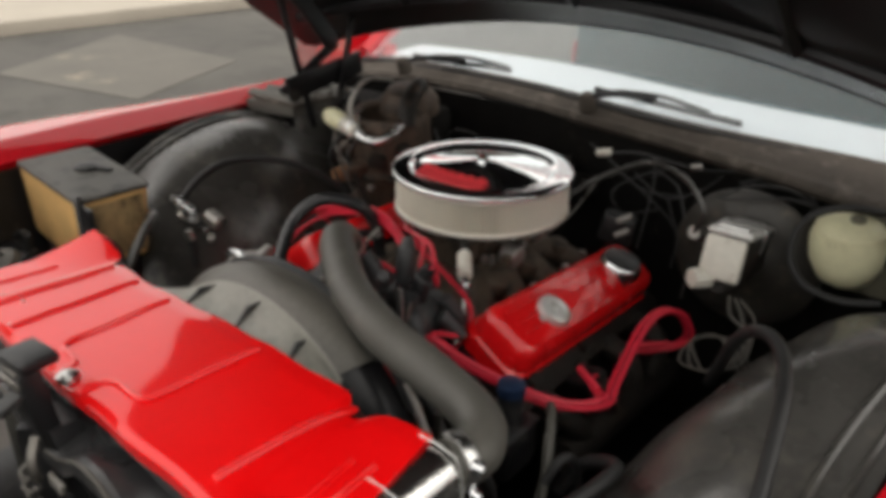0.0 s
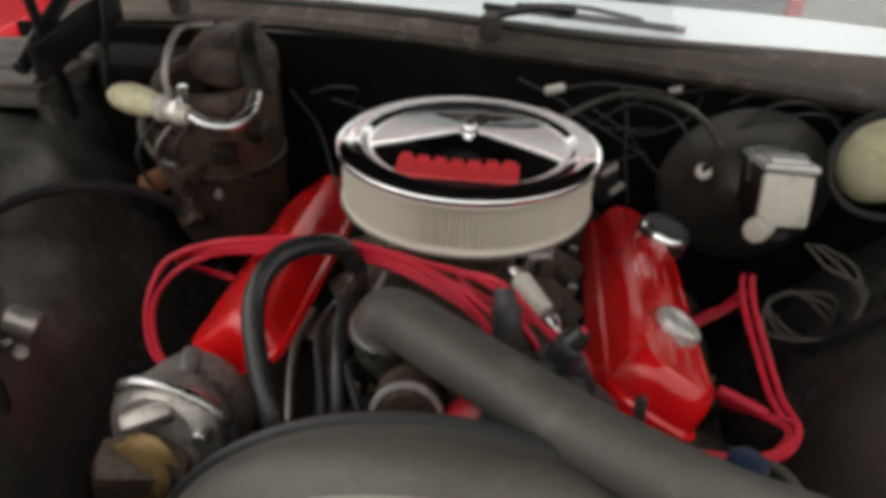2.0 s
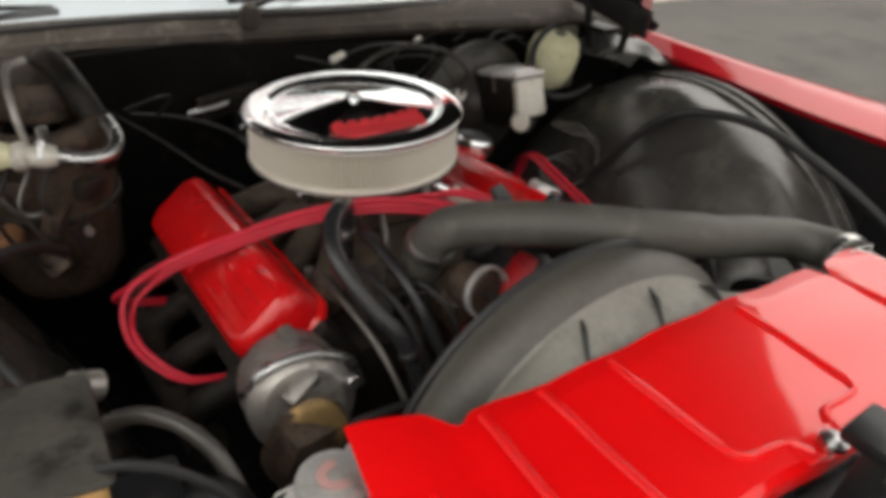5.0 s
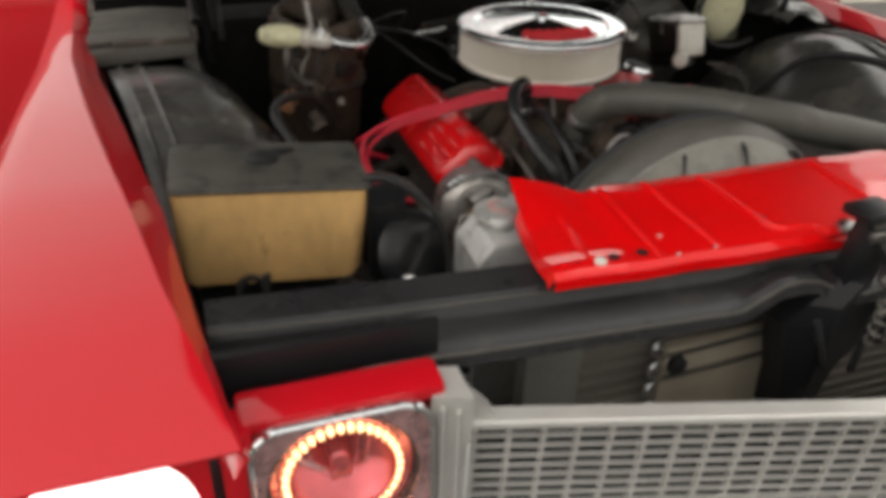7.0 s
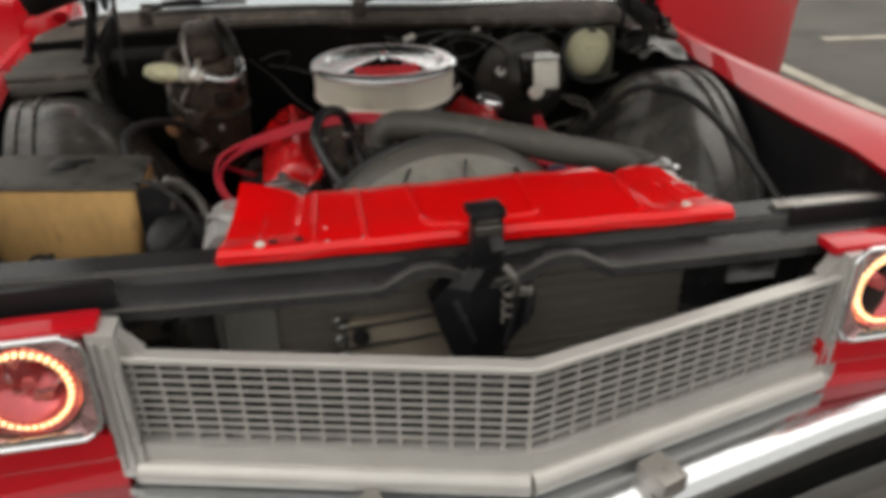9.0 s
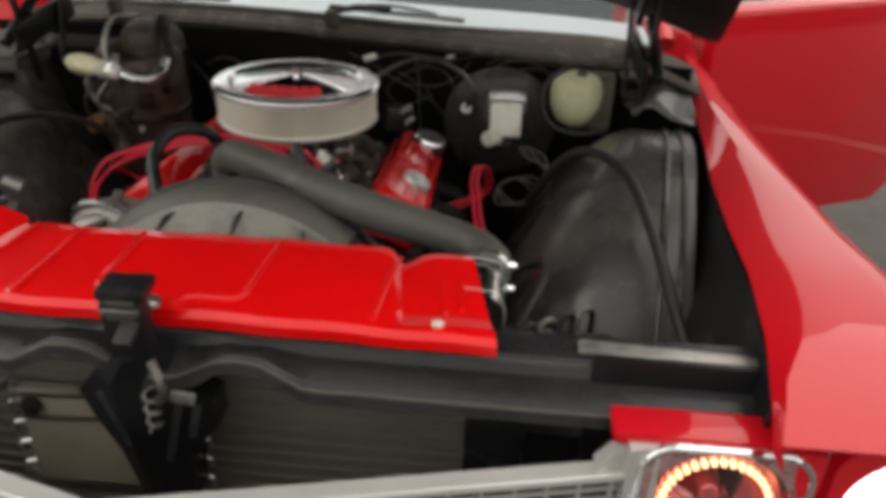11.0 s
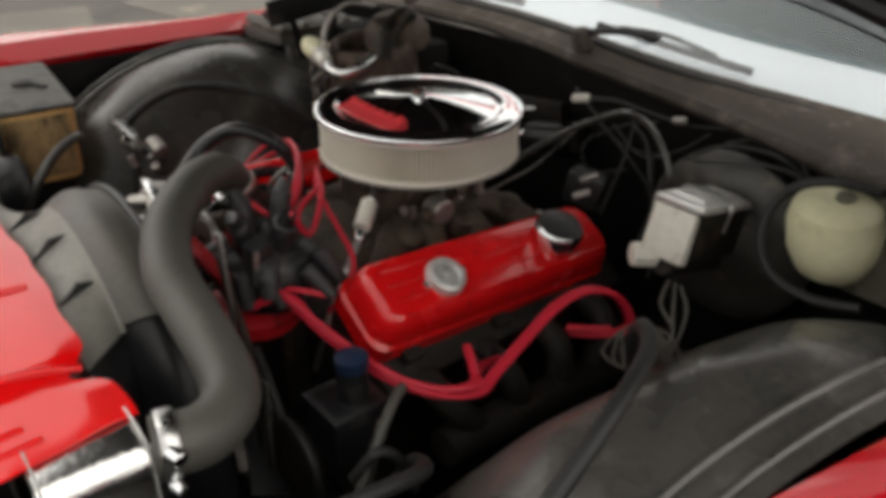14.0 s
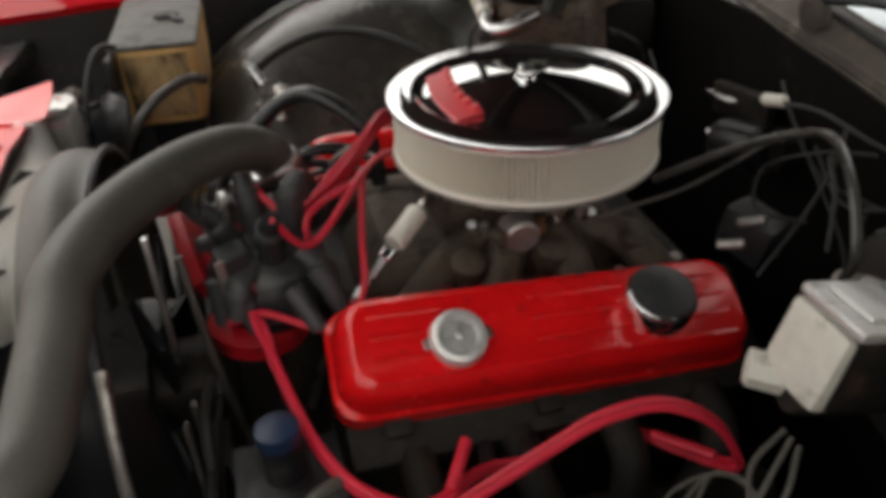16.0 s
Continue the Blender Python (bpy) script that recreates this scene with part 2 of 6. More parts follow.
def thing(name, place, label, category, group="", kind=""):
    ob = new(name)
    ob.empty_display_size = 0.05
    ob.location = place
    ob.matrix_world = Matrix.Translation(place)
    return tagged(ob, label, category, group, kind)


def settle(ob, dx, dy, dz):
    """Moves a finished thing with its parts."""
    ob.location += Vector((dx, dy, dz))


def whole(name, bm, mat, label, category, group="", kind="", smooth=38.0):
    return tagged(mesh_object(name, bm, mat, smooth), label, category, group, kind)


def box(size, at=(0, 0, 0), turn=(0, 0, 0), bevel=0.004, bm=None, seg=2, taper=1.0):
    bm = bm or bmesh.new()
    r = bmesh.ops.create_cube(bm, size=1)
    vs = r["verts"]
    for v in vs:
        k = taper if v.co.z > 0 else 1.0
        v.co = Vector((v.co.x * size[0] * k, v.co.y * size[1] * k, v.co.z * size[2]))
    if bevel:
        es = list({e for v in vs for e in v.link_edges})
        made = bmesh.ops.bevel(bm, geom=es, offset=bevel, segments=seg, profile=0.6, affect="EDGES")
        vs = list({v for f in made["faces"] for v in f.verts} | {v for v in vs if v.is_valid})
    bmesh.ops.transform(bm, matrix=pose(*at, *turn), verts=vs)
    return bm


def frame_of(way):
    z = Vector(way).normalized()
    x = z.orthogonal().normalized()
    if abs(z.z) < 0.99:
        x = Vector((0, 0, 1)).cross(z).normalized()
    return x, z.cross(x), z


def lathe(profile, at, way=(0, 0, 1), seg=32, bm=None, close=True, arc=(0.0, 360.0), squash=1.0):
    """Turns (radius, height) pairs round an axis."""
    bm = bm or bmesh.new()
    x, y, z = frame_of(way)
    at, rings = Vector(at), []
    full = abs(arc[1] - arc[0]) > 359
    for r, h in profile:
        ring = []
        for i in range(seg if full else seg + 1):
            a = radians(arc[0] + (arc[1] - arc[0]) * i / seg)
            ring.append(bm.verts.new(at + x * (r * math.cos(a)) + y * (r * squash * math.sin(a)) + z * h))
        rings.append(ring)
    n = len(rings[0])
    for a, b in zip(rings, rings[1:]):
        for i in range(n if full else n - 1):
            j = (i + 1) % n
            bm.faces.new((a[i], a[j], b[j], b[i]))
    if close and full:
        bm.faces.new(rings[0][::-1])
        bm.faces.new(rings[-1])
    return bm


def rod(a, b, r, seg=14, bm=None, r2=None, edge=0.15):
    """A round bar with softened ends."""
    a, b = Vector(a), Vector(b)
    h, r2 = (b - a).length, r if r2 is None else r2
    e = min(edge * r, h * 0.3)
    return lathe([(r - e, 0), (r, e), (r2, h - e), (r2 - e, h)], a, b - a, seg, bm)


def smooth_line(points, steps=8):
    p = [Vector(q) for q in points]
    p = [2 * p[0] - p[1]] + p + [2 * p[-1] - p[-2]]
    out = []
    for i in range(1, len(p) - 2):
        for k in range(steps):
            t = k / steps
            a, b, c, d = p[i - 1], p[i], p[i + 1], p[i + 2]
            out.append(0.5 * (2 * b + (c - a) * t + (2 * a - 5 * b + 4 * c - d) * t * t + (3 * b - a - 3 * c + d) * t ** 3))
    return out + [p[-2]]


def tube(points, r, seg=10, steps=8, bm=None, radii=None, squash=1.0):
    """A hose or wire along a smooth line."""
    bm = bm or bmesh.new()
    line = smooth_line(points, steps)
    n, rings, side = len(line), [], None
    for i, q in enumerate(line):
        way = (line[min(i + 1, n - 1)] - line[max(i - 1, 0)]).normalized()
        side = way.orthogonal().normalized() if side is None else (side - way * side.dot(way)).normalized()
        up = way.cross(side)
        rr = r if radii is None else float(np.interp(i / (n - 1), [k / (len(radii) - 1) for k in range(len(radii))], radii))
        rings.append([bm.verts.new(q + side * (rr * math.cos(2 * math.pi * k / seg)) + up * (rr * squash * math.sin(2 * math.pi * k / seg))) for k in range(seg)])
    for a, b in zip(rings, rings[1:]):
        for i in range(seg):
            j = (i + 1) % seg
            bm.faces.new((a[i], a[j], b[j], b[i]))
    bm.faces.new(rings[0][::-1])
    bm.faces.new(rings[-1])
    return bm


def sheet(fn, nu, nv, thick=0.003, bm=None):
    """A thin shell over fn(u, v), u and v from 0 to 1, with a back at a small distance."""
    bm = bm or bmesh.new()
    grid = [[bm.verts.new(fn(i / nu, j / nv)) for j in range(nv + 1)] for i in range(nu + 1)]
    faces = []
    for i in range(nu):
        for j in range(nv):
            faces.append(bm.faces.new((grid[i][j], grid[i + 1][j], grid[i + 1][j + 1], grid[i][j + 1])))
    if thick:
        bmesh.ops.recalc_face_normals(bm, faces=faces)
        bmesh.ops.solidify(bm, geom=faces, thickness=thick)
    return bm


def loft(sections, bm=None, cap=True, closed=True):
    bm = bm or bmesh.new()
    rings = [[bm.verts.new(p) for p in s] for s in sections]
    n = len(rings[0])
    for a, b in zip(rings, rings[1:]):
        for i in range(n if closed else n - 1):
            j = (i + 1) % n
            bm.faces.new((a[i], a[j], b[j], b[i]))
    if cap and closed:
        bm.faces.new(rings[0][::-1])
        bm.faces.new(rings[-1])
    return bm


def prism(outline, depth, m=Matrix(), bevel=0.0, bm=None):
    """An outline in x, y raised along z by depth."""
    bm = bm or bmesh.new()
    low = [bm.verts.new((x, y, 0)) for x, y in outline]
    top = [bm.verts.new((x, y, depth)) for x, y in outline]
    n = len(low)
    bm.faces.new(low[::-1])
    bm.faces.new(top)
    for i in range(n):
        bm.faces.new((low[i], low[(i + 1) % n], top[(i + 1) % n], top[i]))
    vs = low + top
    if bevel:
        es = list({e for v in vs for e in v.link_edges})
        made = bmesh.ops.bevel(bm, geom=es, offset=bevel, segments=2, profile=0.6, affect="EDGES")
        vs = list({v for f in made["faces"] for v in f.verts} | {v for v in vs if v.is_valid})
    bmesh.ops.transform(bm, matrix=m, verts=vs)
    return bm


def smooth_step(a, b, x):
    f = min(1.0, max(0.0, (x - a) / (b - a)))
    return f * f * (3 - 2 * f)


def lerp(table, y):
    """Columns of a table of rows (y, a, b, ...), at y."""
    ys = [r[0] for r in table]
    return [float(np.interp(y, ys, [r[k] for r in table])) for k in range(1, len(table[0]))]

# ---- the place: parking lot ----
bm = bmesh.new()
bmesh.ops.create_grid(bm, x_segments=24, y_segments=24, size=400)
whole("ground", bm, ASPHALT, "worn grey asphalt of a parking lot", "asphalt", kind="structure")


def painted_line(a, b, width):
    a, b = Vector(a), Vector(b)
    turn = math.degrees(math.atan2(b.y - a.y, b.x - a.x))
    m = (a + b) / 2
    return whole("parking_line", box(((b - a).length, width, 0.006), (m.x, m.y, 0.004), (0, 0, turn), 0.002), ROAD_LINE,
                 "worn pale painted parking line on the asphalt", "road marking", kind="structure")


painted_line((2.97, 4.6, 0), (2.93, -2.6, 0), 0.11)
painted_line((3.7, 3.16, 0), (9.5, 2.55, 0), 0.10)
whole("pavement", box((6.0, 60, 0.16), (-10.6, 6, 0.06), bevel=0.02), CONCRETE, "pale concrete pavement along the lot", "pavement", kind="structure")

for outline in ([(-6.9, 3.0), (-4.9, 3.0), (-4.25, 1.65), (-5.85, 1.35)], [(-5.9, 1.1), (-4.6, 0.8), (-4.2, -3.6), (-6.4, -3.4)]):
    whole("asphalt_patch", prism(outline, 0.006, Matrix.Translation((0, 0, 0.001))), PATCH, "lighter repaired patch of asphalt", "asphalt", kind="structure")

# dark tree belt out of view, added to darken the horizon in reflections
bm = bmesh.new()
rt = random.Random(21)
for k in range(150):
    a = 2 * math.pi * (k + rt.random() * 0.6) / 150
    r, hgt = rt.uniform(46, 60), rt.uniform(3.5, 6.5)
    c = Vector((r * math.cos(a), r * math.sin(a), hgt * 0.48))
    bmesh.ops.create_icosphere(bm, subdivisions=2, radius=1.0, matrix=Matrix.Translation(c) @ Matrix.Diagonal((rt.uniform(2.0, 3.2), rt.uniform(2.0, 3.2), hgt * 0.5, 1)))
for v in bm.verts:
    v.co += Vector((rt.uniform(-0.35, 0.35), rt.uniform(-0.35, 0.35), rt.uniform(-0.5, 0.5)))
    v.co.z = max(v.co.z, -0.05)
whole("backdrop", bm, FAR_TREES, "added unseen belt of dark trees that darkens reflections near the horizon", "trees", kind="structure")

# ---- the car's body ----
C = 0.025
# y, inner edge, crown and outer side as half widths, heights of the inner edge and the crown
FENDER = {1: [(-1.00, 0.722, 0.940, 0.985, 0.832, 0.832), (-0.965, 0.730, 0.942, 0.990, 0.842, 0.850), (-0.85, 0.752, 0.944, 0.992, 0.864, 0.870),
              (-0.70, 0.775, 0.940, 0.995, 0.864, 0.868), (-0.50, 0.797, 0.938, 0.996, 0.849, 0.855), (-0.30, 0.822, 0.940, 0.996, 0.839, 0.848),
              (-0.10, 0.856, 0.944, 0.996, 0.833, 0.841), (0.10, 0.884, 0.948, 0.996, 0.826, 0.838), (0.30, 0.908, 0.956, 0.997, 0.828, 0.838), (0.60, 0.932, 0.970, 0.998, 0.832, 0.842)],
          -1: [(-1.00, 0.722, 0.940, 0.985, 0.832, 0.832), (-0.965, 0.730, 0.948, 0.992, 0.842, 0.850), (-0.85, 0.748, 0.955, 0.995, 0.858, 0.878),
               (-0.60, 0.778, 0.957, 0.998, 0.866, 0.886), (-0.30, 0.828, 0.955, 0.998, 0.859, 0.878), (0.00, 0.878, 0.955, 0.998, 0.848, 0.865),
               (0.30, 0.912, 0.960, 0.998, 0.844, 0.860), (0.60, 0.934, 0.970, 0.998, 0.845, 0.860)]}


# width of the inner slope up to the crease
CREASE = {1: [(-1.00, 0.006), (-0.92, 0.014), (-0.80, 0.055), (-0.60, 0.066), (-0.40, 0.072), (-0.30, 0.070), (-0.10, 0.046), (0.10, 0.030), (0.30, 0.022), (0.60, 0.018)],
          -1: [(-1.00, 0.006), (-0.92, 0.010), (-0.80, 0.026), (-0.58, 0.042), (-0.30, 0.046), (0.00, 0.040), (0.30, 0.024), (0.60, 0.018)]}


def fender_sheet(side):
    def place(u, v):
        y = -1.00 + 1.60 * u
        inner, crown, outer, zi, zc = lerp(FENDER[side], y)
        w = lerp(CREASE[side], y)[0]
        # the crease stands highest behind the nose; the top falls a little towards the crown
        f = smooth_step(-0.94, -0.70, y)
        zr = zi + 0.40 * (zc - zi) + f * (0.60 * (zc - zi) + 0.004)
        zm, ze = zr + (0.6 - 0.30 * f) * (zc - zr), zc + 0.001 - 0.001 * f
        across = [(inner + 0.012, zi - 0.032), (inner, zi - 0.012), (inner + 0.5 * w, (zi - 0.012 + zr) / 2 + 0.0008), (inner + w, zr), (inner + w + 0.6 * (crown - inner - w), zm), (crown, ze),
                  (crown + 0.020, ze - 0.008), ((crown + outer) / 2 + 0.014, zc - 0.03), (outer, zc - 0.11), (outer + 0.004, 0.56), (outer - 0.02, 0.26)]
        k = v * (len(across) - 1)
        i = min(int(k), len(across) - 2)
        f = k - i
        a, b = across[i], across[i + 1]
        return Vector((side * (a[0] + (b[0] - a[0]) * f), y, a[1] + (b[1] - a[1]) * f))
    return sheet(place, 40, 20, 0.003)


car = thing("car_body", (C, 0, 0), "red two-door car with raised hood and open doors on asphalt", "car")
for side in (-1, 1):
    part("fender", fender_sheet(side), RED_PAINT, car, smooth=24)
    # dark apron between the fender's flange and the wheel housing
    bm = sheet(lambda u, v: Vector((side * (lerp(FENDER[side], -0.93 + 1.5 * u)[0] + 0.006 - 0.10 * v * v - 0.01 * v), -0.93 + 1.5 * u, lerp(FENDER[side], -0.93 + 1.5 * u)[3] - 0.027 - 0.34 * v)), 20, 6, 0.003)
    part("inner_apron", bm, BLACK_PAINT, car, "black inner fender sheet metal")


# wheel housings: a rounded arch with a raised rim round it
def wheelhouse(side):
    cy, cz = (-0.10, 0.322) if side > 0 else (-0.06, 0.34)

    def place(u, v):
        a = math.pi * (0.04 + 0.92 * u)
        y, z = cy - 0.50 * math.cos(a), cz + 0.495 * math.sin(a) ** 0.85
        wide = lerp(FENDER[side], min(max(y, -0.95), 0.7))[0] - 0.02
        x = wide - 0.42 * v
        drop = 0.33 * max(0.0, v - 0.25) ** 2 / 0.56 * 1.35 if v > 0.25 else 0.0
        z = max(0.12, z - drop * (0.35 + 0.65 * math.sin(a)))
        z += v * (0.007 * math.sin(19 * y + 7 * v + side) * math.sin(11 * v + 8 * y) + 0.004 * math.sin(37 * y - 13 * v))
        return Vector((side * x, y, z))
    return sheet(place, 72, 30, 0.004)


def housing_at(side, u, v):
    cy, cz = (-0.10, 0.322) if side > 0 else (-0.06, 0.34)
    a = math.pi * (0.04 + 0.92 * u)
    y, z = cy - 0.50 * math.cos(a), cz + 0.495 * math.sin(a) ** 0.85
    return Vector((side * (lerp(FENDER[side], min(max(y, -0.95), 0.6))[0] - 0.02 - 0.42 * v), y, z))


for side in (-1, 1):
    hs = part("wheel_housing", wheelhouse(side), DUSTY_BLACK, car, "dusty black inner wheel housing", smooth=60)
    for v, r in ((0.05, 0.005), (0.13, 0.006)):
        part("housing_ridge", tube([housing_at(side, 0.10 + 0.80 * k / 14, v) + Vector((0, 0, 0.002)) for k in range(15)], r, 8, 4), DUSTY_BLACK, hs)
    # ribbed plastic duct behind the housing, under the hinge
    if side < 0:
        duct = part("fender_duct", box((0.20, 0.26, 0.035), (side * 0.80, 0.245, 0.835), (0, side * 4, 0), 0.01), DUSTY_DUCT, car, "dust-grey ribbed plastic duct")
        for k in range(4):
            part("duct_rib", tube([(side * 0.90, 0.14 + 0.06 * k, 0.858), (side * 0.80, 0.145 + 0.06 * k, 0.862), (side * 0.71, 0.135 + 0.06 * k, 0.858)], 0.014, 8, 4, squash=0.8), DUSTY_DUCT, duct)
        part("duct_drop", box((0.03, 0.20, 0.16), (side * 0.705, 0.24, 0.76), (0, side * 12, 0), 0.01), DUSTY_BLACK, duct)
    else:
        part("fender_duct", sheet(lambda u, v: Vector((0.74 + 0.15 * u, 0.10 + 0.36 * v, 0.815 + 0.022 * math.sin(5 * u + 3 * v) * math.sin(5 * v + 2) + 0.006 * math.sin(9 * u - 7 * v) + 0.03 * v)), 40, 40, 0.004), DUSTY_FILM, car, "crumpled glossy dark plastic duct", smooth=60)

# radiator support: stepped pressing across the front of the bay
def support_line(x):
    """The front edge's y, and how far the lower lip arches up beside the latch."""
    y0 = -0.835 - 0.055 * (x / 0.7) * 0.5 - 0.018 * (1 - (x / 0.75) ** 2)
    arch = 0.030 * (math.exp(-((x + 0.06) / 0.05) ** 4) + math.exp(-((x - 0.15) / 0.05) ** 4))
    return y0, arch


def support_profile(x):
    y0, arch = support_line(x)
    return [(y0 + 0.075, 0.790), (y0 + 0.072, 0.806), (y0 + 0.022, 0.806), (y0 + 0.014, 0.800), (y0 + 0.008, 0.786 + 0.3 * arch), (y0 - 0.030, 0.780 + 0.9 * arch),
            (y0 - 0.040, 0.772 + arch), (y0 - 0.044, 0.758 + arch), (y0 - 0.034, 0.755 + arch), (y0 + 0.02, 0.762), (y0 + 0.07, 0.775)]


SUPPORT_X = [-0.745 + 1.53 * i / 60 for i in range(61)]
part("radiator_support", loft([[Vector((x, y, z)) for y, z in support_profile(x)] for x in SUPPORT_X]), SUPPORT_BLACK, car, "black radiator support pressing", smooth=30)
# pale tubes along two folds, the edge highlights put in as colour
for k, r in ((3, 0.0019), (6, 0.0024)):
    part("support_edge", tube([Vector((x, *support_profile(x)[k])) + Vector((0, 0, 0.001)) for x in SUPPORT_X[::2]], r, 6, 2), DUSTY_DUCT, car, "pale line put in for the support's edge highlight")
part("support_plate", box((0.22, 0.026, 0.005), (0.655, -0.830, 0.811), (0, 0, -3), 0.002), CAST_ALU, car, "dusty grey bracket plate")
for x, w in ((-0.62, 0.24), (0.70, 0.20)):
    part("support_side_panel", box((w, 0.02, 0.42), (x, -0.86, 0.55), bevel=0.004), BLACK_PAINT, car)

# cowl and firewall
def screen_base(x):
    """The y at which the glass meets the cowl."""
    return 0.512 - 0.10 * x - 0.12 * x * x - 0.070 * math.exp(-((x - 0.2) / 0.35) ** 2)


def cowl(u, v):
    x = -0.92 + 1.84 * u
    xf = min(x, 0.60)
    front = 0.402 - 0.17 * xf - 0.15 * xf * xf + 0.03 * math.exp(-((x + 0.38) / 0.22) ** 2)
    back = screen_base(x) + 0.02 * x * x
    y = front + (back - front) * v
    z = 0.882 + 0.046 * v ** 0.7 + 0.010 * math.exp(-((v - 0.05) / 0.10) ** 2) - 0.055 * (max(0.0, abs(x) - 0.66) / 0.26) ** 2
    return Vector((x, y, z))


part("cowl", sheet(cowl, 40, 10, 0.004), DARK_GREY_PAINT, car, "weathered dark grey cowl panel", smooth=45)
part("cowl_lip", sheet(lambda u, v: cowl(u, 0) + Vector((0, -0.002 + 0.02 * v, -0.016 * v)), 40, 3, 0.004), DARK_GREY_PAINT, car)
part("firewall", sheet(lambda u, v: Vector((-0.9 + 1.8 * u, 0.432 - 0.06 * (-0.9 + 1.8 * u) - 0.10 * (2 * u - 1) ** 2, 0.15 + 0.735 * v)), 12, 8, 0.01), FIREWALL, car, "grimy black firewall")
part("underpan", box((1.75, 1.35, 0.02), (C, -0.2, 0.16), bevel=0.003), BLACK_PAINT, car)


# windscreen, cabin behind it
def screen(u, v):
    x = -0.82 + 1.64 * u
    return Vector((x * (1 - 0.10 * v), screen_base(x) + 0.62 * v, 0.930 + 0.43 * v - 0.012 * (x / 0.8) ** 2))


glass = part("windscreen", sheet(screen, 24, 10, 0.005), WIND_GLASS, car, "tinted curved windscreen glass", smooth=60)
glass.visible_shadow = False
part("screen_trim", tube([screen(i / 12, -0.02) for i in range(13)], 0.007, 8, 3), BLACK_RUBBER, car)
for u in (0.0, 1.0):
    part("pillar", tube([screen(u, k / 4) + Vector((0.02 if u else -0.02, 0.02, 0)) for k in range(5)], 0.028, 8, 3), RED_PAINT, car)
part("roof", sheet(lambda u, v: screen(u, 1) + Vector((0, 1.3 * v, 0.04 * math.sin(math.pi * v) + 0.01)), 10, 8, 0.02), RED_PAINT, car)
part("dashboard", sheet(lambda u, v: screen(u, 0) * 1.0 + Vector((0, 0.02 + 0.23 * v, -0.014 + 0.014 * v)), 16, 6, 0.02), DASH_WHITE, car, "white dashboard top under the glass")
part("dash_lower", sheet(lambda u, v: screen(u, 0) + Vector((0, 0.255 + 0.30 * v, -0.012 - 0.05 * v)), 16, 6, 0.02), CABIN_DARK, car)
part("cabin_rear", sheet(lambda u, v: Vector((-0.92 + 1.84 * u, 1.95 + 0.1 * v, 0.5 + 0.80 * v)), 6, 6, 0.02), CABIN_DARK, car)
part("cabin_floor", box((1.5, 1.3, 0.02), (0, 1.35, 0.6), bevel=0.002), CABIN_DARK, car)
for side in (-1, 1):
    # rear quarter below the windows, so that the cabin stands on something
    arch = [(2.85 + 0.40 * math.cos(radians(a)), 0.333 + 0.36 * math.sin(radians(a))) for a in range(180, -1, -20)]
    quarter = [(1.98, 0.26), (2.30, 0.24)] + arch + [(3.46, 0.28), (3.56, 0.40), (3.55, 0.74), (3.42, 0.80), (1.98, 0.76)]
    at = Matrix.Translation((C + side * 0.945 - 0.025, 0, 0)) @ Matrix.Rotation(radians(90), 4, "Z") @ Matrix.Rotation(radians(90), 4, "X")
    part("quarter_panel", prism(quarter, 0.05, at), RED_PAINT, car, smooth=40)
    part("rocker", box((0.08, 1.28, 0.10), (C + side * 0.93, 1.22, 0.23), bevel=0.02), RED_PAINT, car)
    part("rear_pillar", tube([(C + side * 0.75, 2.28, 1.355), (C + side * 0.82, 2.50, 1.10), (C + side * 0.91, 2.80, 0.79)], 0.045, 10, 4), RED_PAINT, car)
    # open door, swung outwards
    hinge = Vector((C + side * 0.975, 0.645, 0))
    outline = [(0.0, 0.30), (0.88, 0.27), (0.96, 0.33), (1.00, 0.52), (1.01, 0.84), (0.99, 0.985), (0.0, 0.965)]
    ang = radians(29) if side > 0 else radians(180 - 31)
    m = Matrix.Translation(hinge) @ Matrix.Rotation(ang, 4, "Z") @ Matrix.Rotation(radians(90), 4, "X") @ Matrix.Translation((0, 0, -0.06))
    door = part("door", prism(outline, 0.12, m, 0.022), RED_PAINT, car, "red open door", smooth=40)
    # the red jamb that the door hangs on
    part("door_jamb", prism([(0.800, 0.52), (0.985, 0.30), (0.985, 0.84), (0.955, 0.905), (0.860, 0.935), (0.800, 0.94)], 0.05, Matrix.Translation((0, 0.63, 0)) @ Matrix.Scale(side, 4, (1, 0, 0)) @ Matrix.Rotation(radians(90), 4, "X"), 0.008), RED_PAINT, car, "red door jamb", smooth=40)
    # wheels carry the body
    for wy in (-0.08, 2.85):
        cxw = C + side * 0.84
        tyre = part("wheel", lathe([(0.20, -0.09), (0.30, -0.095), (0.33, -0.07), (0.335, 0.07), (0.30, 0.095), (0.20, 0.09)], (cxw, wy, 0.333), (1, 0, 0), 40), BLACK_RUBBER, car, "black rubber tyre")
        part("rim", lathe([(0.02, -0.05), (0.15, -0.06), (0.20, -0.085), (0.21, 0.0), (0.20, 0.085), (0.15, 0.06), (0.02, 0.05)], (cxw, wy, 0.333), (1, 0, 0), 32), ALUMINIUM, tyre, "bright wheel rim")

